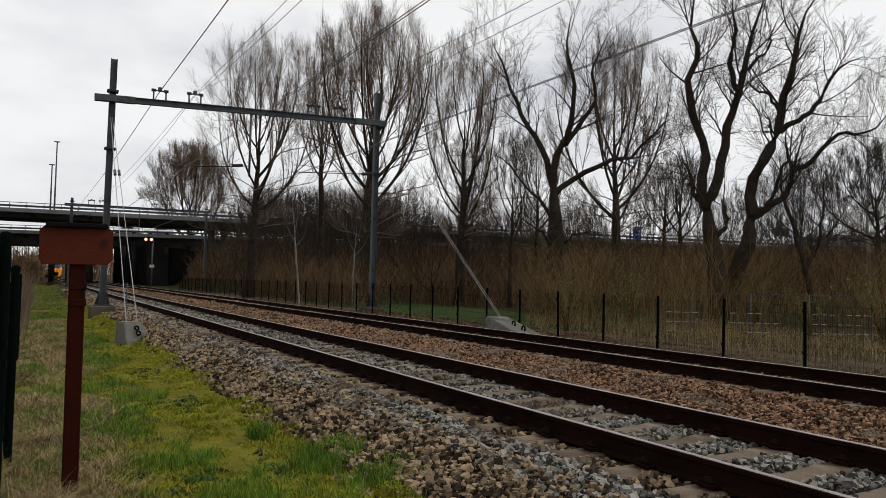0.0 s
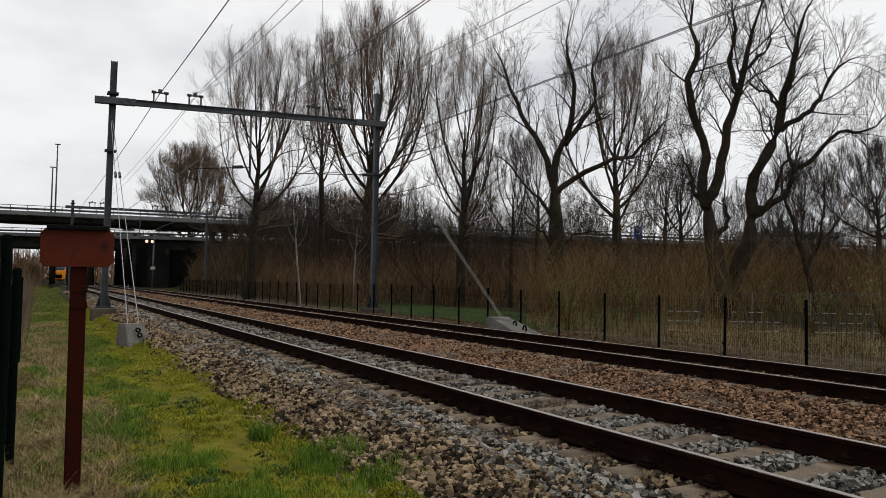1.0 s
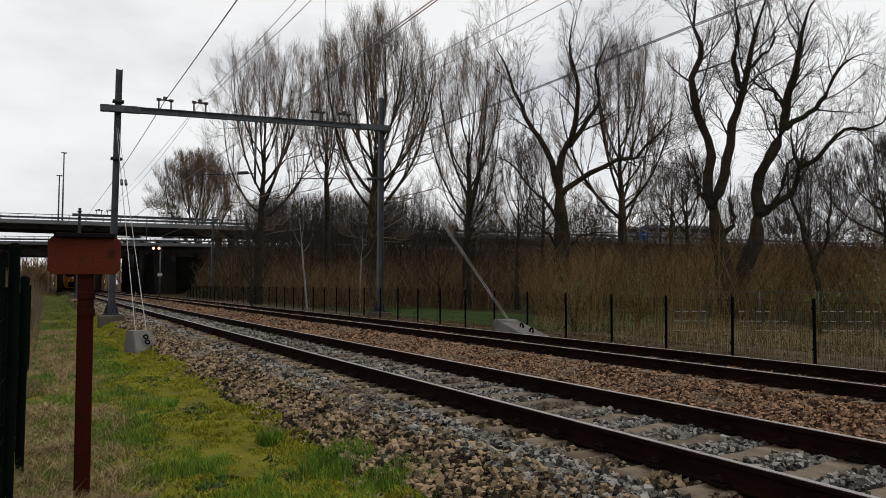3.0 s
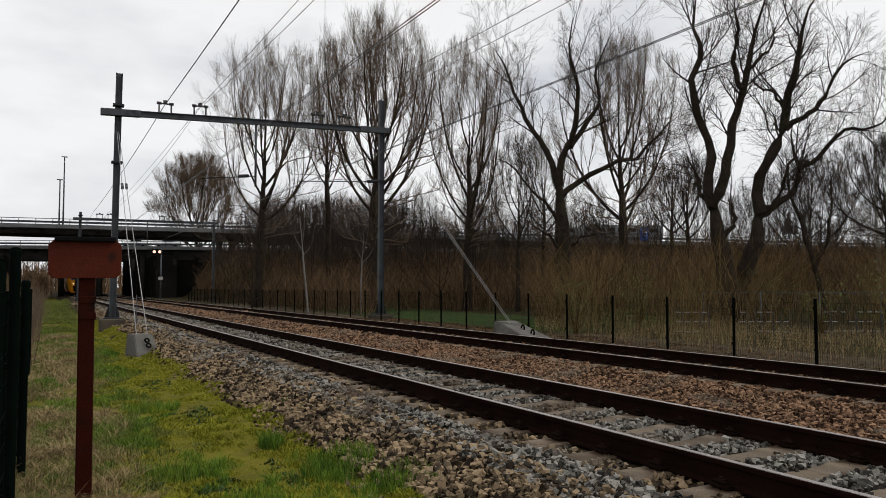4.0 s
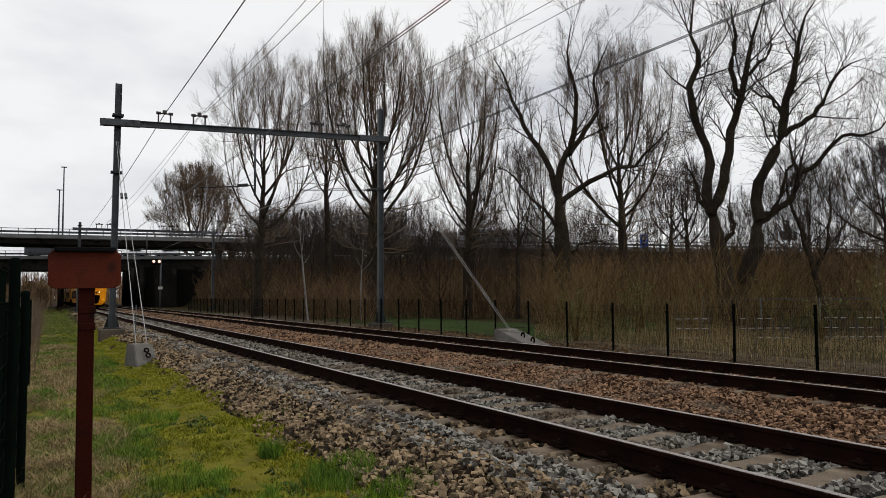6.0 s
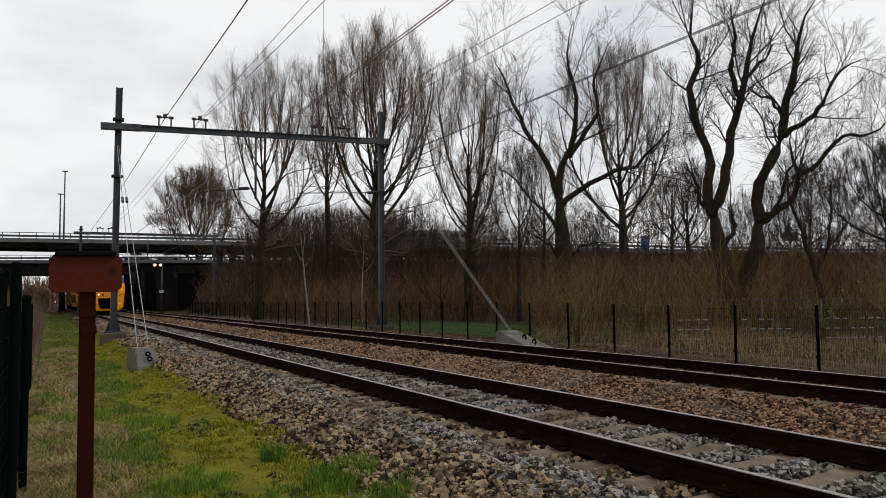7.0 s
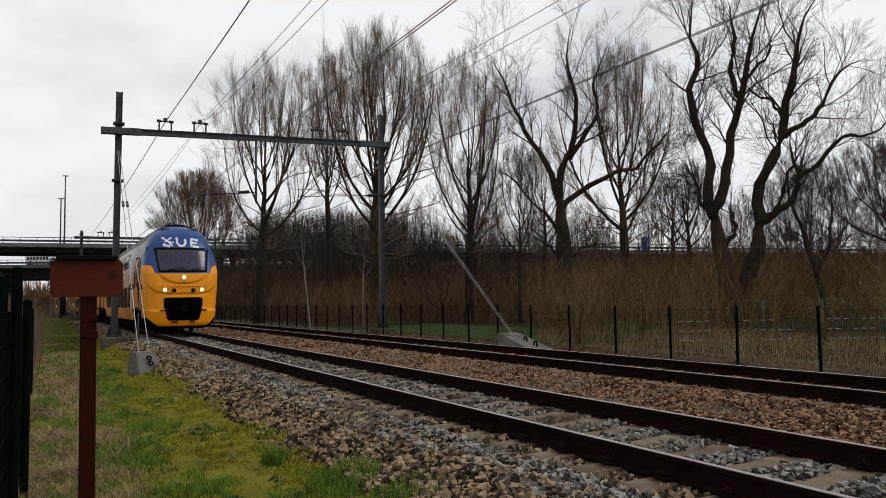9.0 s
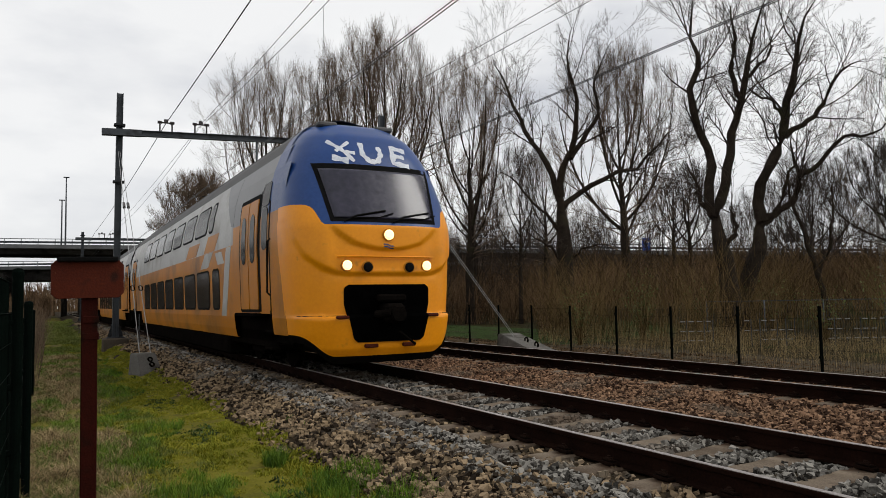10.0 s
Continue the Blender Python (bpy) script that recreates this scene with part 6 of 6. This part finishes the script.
    # windows
    for s in (-1, 1):
        x0 = 7.5 if cab else 4.6
        panes = [(x0 + k * 1.95, 1.62) for k in range(9)] + ([(6.35, 0.72)] if cab else [])
        for y, wide in panes:
            if y + wide > ln - 4.4:
                continue
            bm = bmesh.new()
            side_panel(bm, y - 0.05, y + wide + 0.05, 1.08, 2.04, s, 0.008, 0.16)
            seal = part("window", bm_mesh("window", bm, M["black"]), car, "dark tinted lower-deck window")
            bm = bmesh.new()
            side_panel(bm, y, y + wide, 1.13, 1.99, s, 0.014, 0.14)
            part("pane", bm_mesh("pane", bm, M["glass"]), seal)
        panes = [(x0 + 0.45 + k * 1.95, 1.6) for k in range(9)] + ([(7.15, 0.5)] if cab else [])
        for y, wide in panes:
            if y + wide > ln - 3.6:
                continue
            bm = bmesh.new()
            side_panel(bm, y - 0.05, y + wide + 0.05, 2.93, 3.69, s, 0.008, 0.18)
            seal = part("window", bm_mesh("window", bm, M["black"]), car, "dark tinted upper-deck window")
            bm = bmesh.new()
            side_panel(bm, y, y + wide, 2.98, 3.64, s, 0.014, 0.16)
            part("pane", bm_mesh("pane", bm, M["glass"]), seal)
        # doors
        spots = ([2.78] if cab else [0.95]) + [ln - 2.5]
        for yd in spots:
            bm = bmesh.new()
            side_panel(bm, yd - 0.10, yd + 1.50, 1.04, 3.27, s, 0.006, 0.10)
            part("door_surround", bm_mesh("door_surround", bm, M["black"]), car)
            for k in range(2):
                bm = bmesh.new()
                side_panel(bm, yd + 0.02 + k * 0.71, yd + 0.67 + k * 0.71, 1.10, 3.18, s, 0.022, 0.04)
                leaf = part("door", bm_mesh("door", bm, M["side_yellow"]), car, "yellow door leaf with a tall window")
                bm = bmesh.new()
                side_panel(bm, yd + 0.20 + k * 0.69, yd + 0.52 + k * 0.69, 1.98, 2.92, s, 0.032, 0.14)
                part("door_window", bm_mesh("door_window", bm, M["glass"]), leaf)
            bm = bmesh.new()
            add_box(bm, (s * 1.42, yd + 0.7, 1.0), (0.24, 1.6, 0.06), 0.01)
            part("step", bm_mesh("step", bm, M["under"]), car)
        # slanted pale and yellow blocks of the livery
        for ya, yb, za, zb, lean in ((5.35, 5.85, 0.95, 2.45, 0.6), (7.3, 8.3, 2.10, 2.45, 0.6), (5.9, 6.6, 2.12, 2.40, -0.3)):
            if cab:
                bm = bmesh.new()
                side_panel(bm, ya, yb, za, zb, s, 0.005)
                for v in bm.verts:
                    v.co.y -= lean * (v.co.z - za) / (zb - za) - lean / 2
                part("livery_stripe", bm_mesh("livery_stripe", bm, M["white_grey"]), car, "pale grey livery stroke")
        if cab:
            for ya, yb, za, zb, lean in ((6.6, 7.9, 2.47, 2.86, 0.5), (9.0, 10.6, 2.47, 2.80, 0.5)):
                bm = bmesh.new()
                side_panel(bm, ya, yb, za, zb, s, 0.005)
                for v in bm.verts:
                    v.co.y -= lean * (v.co.z - za) / (zb - za) - lean / 2
                part("livery_stripe", bm_mesh("livery_stripe", bm, M["side_yellow"]), car, "yellow livery stroke")
            bm = bmesh.new()
            side_panel(bm, ys, 6.3, 2.86, 3.92, s, 0.004)
            for v in bm.verts:
                v.co.y -= 1.2 * (1 - (v.co.z - 2.86) / 1.06) * (1 if v.co.y > 5.5 else 0)
            part("livery_stripe", bm_mesh("livery_stripe", bm, M["mid_grey"]), car, "slanting end of the grey door panels")
        bm = bmesh.new()
        side_panel(bm, (2.05 if cab else ln - 0.9), (2.56 if cab else ln - 0.5), (2.98 if cab else 2.55), (3.42 if cab else 3.1), s, 0.014, 0.1)
        part("cab_window" if cab else "small_window", bm_mesh("small_window", bm, M["glass"]), car)
        if cab:
            bm = bmesh.new()
            add_tube(bm, [(s * 1.46, 1.9, 1.35), (s * 1.51, 1.9, 1.4), (s * 1.51, 1.9, 2.3), (s * 1.46, 1.9, 2.35)], 0.018, 6)
            part("grab_rail", bm_mesh("grab_rail", bm, M["black"]), car)
            bm = bmesh.new()
            side_panel(bm, 2.02, 2.62, 1.06, 2.80, s, 0.008, 0.04)
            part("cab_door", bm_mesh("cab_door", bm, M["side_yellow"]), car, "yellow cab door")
            bm = bmesh.new()
            side_panel(bm, 1.97, 2.05, 1.0, 3.05, s, 0.006)
            part("door_seal", bm_mesh("door_seal", bm, M["black"]), car)
            bm = bmesh.new()
            side_panel(bm, 2.12, 2.50, 2.18, 2.96, s, 0.016, 0.14)
            part("cab_door_window", bm_mesh("cab_door_window", bm, M["glass"]), car)
            bm = bmesh.new()
            side_panel(bm, 2.62, 2.68, 1.06, 3.3, s, 0.006)
            part("door_seal", bm_mesh("door_seal", bm, M["black"]), car)
            for zz in (0.40, 0.70):
                part("cab_step", box_mesh("cab_step", (s * 1.30, 2.3, zz), (0.16, 0.5, 0.05), M["under"], 0.01), car)
    if cab:
        build_nose(car)
    return car


def build_nose(car):
    NU = 72
    def shell(name, low, high, material, lab, nz):
        bm = bmesh.new()
        cols = []
        for i in range(NU + 1):
            u = -1 + 2 * i / NU
            x = nose_pt(u, 2.6).x
            a, b = low(x), high(x)
            cols.append([bm.verts.new(nose_pt(u, a + (b - a) * k / nz)) for k in range(nz + 1)])
        for a, b in zip(cols, cols[1:]):
            for k in range(nz):
                bm.faces.new((a[k], b[k], b[k + 1], a[k + 1]))
        return part(name, bm_mesh(name, bm, material, True), car, lab)
    rise = lambda x: 0.34 * ease((abs(x) - 1.0) / 0.5) ** 1.3
    shell("nose_skirt", lambda x: 0.22 + rise(x), lambda x: 0.34 + rise(x), M["under"], "grey lower edge of the nose", 2)
    shell("nose", lambda x: 0.34 + rise(x), paint_edge, M["yellow"], "glossy yellow nose", 84)
    shell("forehead", paint_edge, lambda x: 4.57, M["blue"], "blue cab front", 34)
    # windscreen with its black frame
    patch("windscreen_frame", lambda a, b: ((a - 0.5) * (1.88 + 0.26 * b), 2.50 + 1.03 * b), M["black"], 0.008, car, "", 12)
    patch("windscreen", lambda a, b: ((a - 0.5) * (1.76 + 0.22 * b), 2.56 + 0.87 * b), M["screen"], 0.016, car, "dark raked windscreen", 24, smooth=True)
    for x in (-0.62, 0.22):
        bm = bmesh.new()
        pts = [(x - 0.12, 2.50), (x + 0.1, 2.60), (x + 0.62, 2.70)]
        add_tube(bm, [(px, front_y(px, pz) - 0.035, pz) for px, pz in pts], 0.016, 5)
        add_tube(bm, [(px, front_y(px, pz) - 0.035, pz) for px, pz in ((x + 0.05, 2.56), (x + 0.5, 2.58), (x + 0.75, 2.66))], 0.010, 5)
        part("wiper", bm_mesh("wiper", bm, M["black"]), car)
    for sd in (-1, 1):
        bm = bmesh.new()
        add_tube(bm, [(sd * x, front_y(x, 0.985) - 0.002, 0.985) for x in np.linspace(0.72, 1.36, 9)], 0.009, 5)
        part("seam", bm_mesh("seam", bm, M["black"]), car)
    bm = bmesh.new()
    add_tube(bm, [(x, front_y(x, 1.93) - 0.03, 1.93) for x in np.linspace(-0.86, 0.86, 12)], 0.014, 6)
    part("handrail", bm_mesh("handrail", bm, M["yellow"]), car)
    # lamps
    def lamp(x, z, r, material, nm, lab, ring_m):
        y = front_y(x, z)
        bm = bmesh.new()
        add_tube(bm, [(x, y + 0.06, z), (x, y - 0.03, z)], [r * 1.25, r * 1.22], 20)
        o = part(nm, bm_mesh(nm, bm, ring_m), car, lab)
        bm = bmesh.new()
        add_tube(bm, [(x, y - 0.028, z), (x, y - 0.04, z), (x, y - 0.055, z)], [r, r, r * 0.6], 20)
        part("lens", bm_mesh("lens", bm, material, False), o)
    for s in (-1, 1):
        lamp(s * 0.71, 1.79, 0.080, M["lamp"], "headlight", "bright lit headlight", M["side_yellow"])
        lamp(s * 0.37, 1.76, 0.080, M["black"], "tail_light", "dark unlit tail light in a yellow ring", M["side_yellow"])
    lamp(0.0, 2.29, 0.085, M["lamp"], "top_headlight", "bright lit upper headlight", M["side_yellow"])
    bm = bmesh.new()
    for k in range(2):
        z = 2.135 - k * 0.04
        stroke(bm, [(-0.09, z), (-0.03, z), (0.03, z - 0.03), (0.09, z - 0.03)], 0.018)
    part("emblem", bm_mesh("emblem", bm, M["blue"]), car, "small dark two-arrow emblem")
    # coupler recess: a black panel proud of the nose, painted as the opening's shade
    patch("coupler_recess", lambda a, b: ((a - 0.5) * (1.20 + 0.30 * min(1.0, b * 1.5)) * (1 - 0.10 * max(0.0, (abs(b - 0.5) - 0.40) / 0.10) ** 2.5), 0.56 + 0.92 * b), M["pit"], 0.03, car, "black panel painted as the shaded opening for the coupler", 44, 0.05)
    bm = bmesh.new()
    yc = front_y(0, 0.95)
    add_box(bm, (0, yc - 0.05, 1.02), (0.34, 0.35, 0.3), 0.05)
    add_tube(bm, [(0.02, yc - 0.1, 1.0), (0.02, yc - 0.32, 1.0)], [0.17, 0.12], 14)
    add_tube(bm, [(-0.28, yc - 0.05, 1.0), (-0.10, yc - 0.26, 1.02)], 0.06, 10)
    add_box(bm, (0.0, yc - 0.03, 1.26), (0.5, 0.14, 0.12), 0.03)
    add_tube(bm, [(0.1, yc - 0.1, 0.72), (0.42, yc - 0.04, 0.5)], 0.02, 6)
    part("coupler", bm_mesh("coupler", bm, M["under"]), car, "grimy automatic coupler")
    for s in (-1, 1):
        part("foot_step", box_mesh("foot_step", (s * 0.80, front_y(0.80, 0.97) - 0.03, 0.965), (0.2, 0.09, 0.045), M["red_rust"], 0.01), car)
        part("foot_step", box_mesh("foot_step", (s * 0.33, front_y(0.33, 0.5) - 0.02, 0.50), (0.22, 0.08, 0.06), M["red_rust"], 0.01), car)
    # spray-painted letters on the blue front
    bm = bmesh.new()
    for pts, w in (([(-0.72, 3.98), (-0.52, 3.82), (-0.34, 3.60)], 0.07), ([(-0.36, 3.98), (-0.62, 3.78)], 0.05), ([(-0.70, 3.66), (-0.44, 3.60)], 0.10), ([(-0.46, 3.78), (-0.30, 3.76)], 0.06),
                   ([(-0.16, 3.98), (-0.17, 3.74), (-0.06, 3.61), (0.08, 3.63), (0.16, 3.78), (0.14, 3.92)], 0.085),
                   ([(0.66, 3.88), (0.40, 3.93), (0.36, 3.62), (0.66, 3.58)], 0.09), ([(0.38, 3.77), (0.60, 3.75)], 0.075)):
        stroke(bm, [(x * 1.04, 3.585 + (z - 3.60) * 1.0) for x, z in pts], w * 1.05)
    part("spray_paint", bm_mesh("spray_paint", bm, M["tag"]), car, "white spray-painted letters")
    # ventilation housings on the brow
    for s in (-1, 1):
        part("roof_vent", box_mesh("roof_vent", (s * 0.54, 1.60, 4.385), (0.36, 0.42, 0.10), M["roof_grey"], 0.03), car)


CARS = [build_carriage(True)]
MID = build_carriage(False)
CARS.append(MID)
CARS.append(copy_thing(MID, Matrix.Identity(4)))


# ---- what moves ----
def motions():
    times = [0.0, 0.1, 0.2, 0.5, 1.0, 2.0, 3.0, 4.0, 5.0, 6.0, 7.0, 8.0, 8.5, 9.0, 9.5, 9.8, 9.9, 10.0]
    rz = math.degrees(math.atan(0.0142))
    for k, car in enumerate(CARS):
        rows = []
        for t in times:
            y = 11.0 + 20.15 * (10.0 - t) + k * 27.0
            rows.append((t, pose(c1(y), y, RAIL_Z, 0, 0, rz)))
        walk(car, rows)
    rows = []
    for t in times:
        side = -0.207 + 0.0846 * (9.0 - t)
        x, y = cam_xy(112, side)
        rows.append((t, pose(x, y, up_z(side) + 0.01, 0, 1.3, ROAD_RZ)))
    walk(BUS, rows)
    for thing, side0, rate, t0 in ((LORRY, -0.590, 0.0715, 5.5), (VAN, -0.560, 0.046, 9.0)):
        rows = []
        for t in times:
            side = side0 + rate * (t - t0)
            x, y = cam_xy(129, side)
            rows.append((t, pose(x, y, low_z(side) + 0.01, 0, 0, ROAD_RZ + 180)))
        walk(thing, rows)


motions()
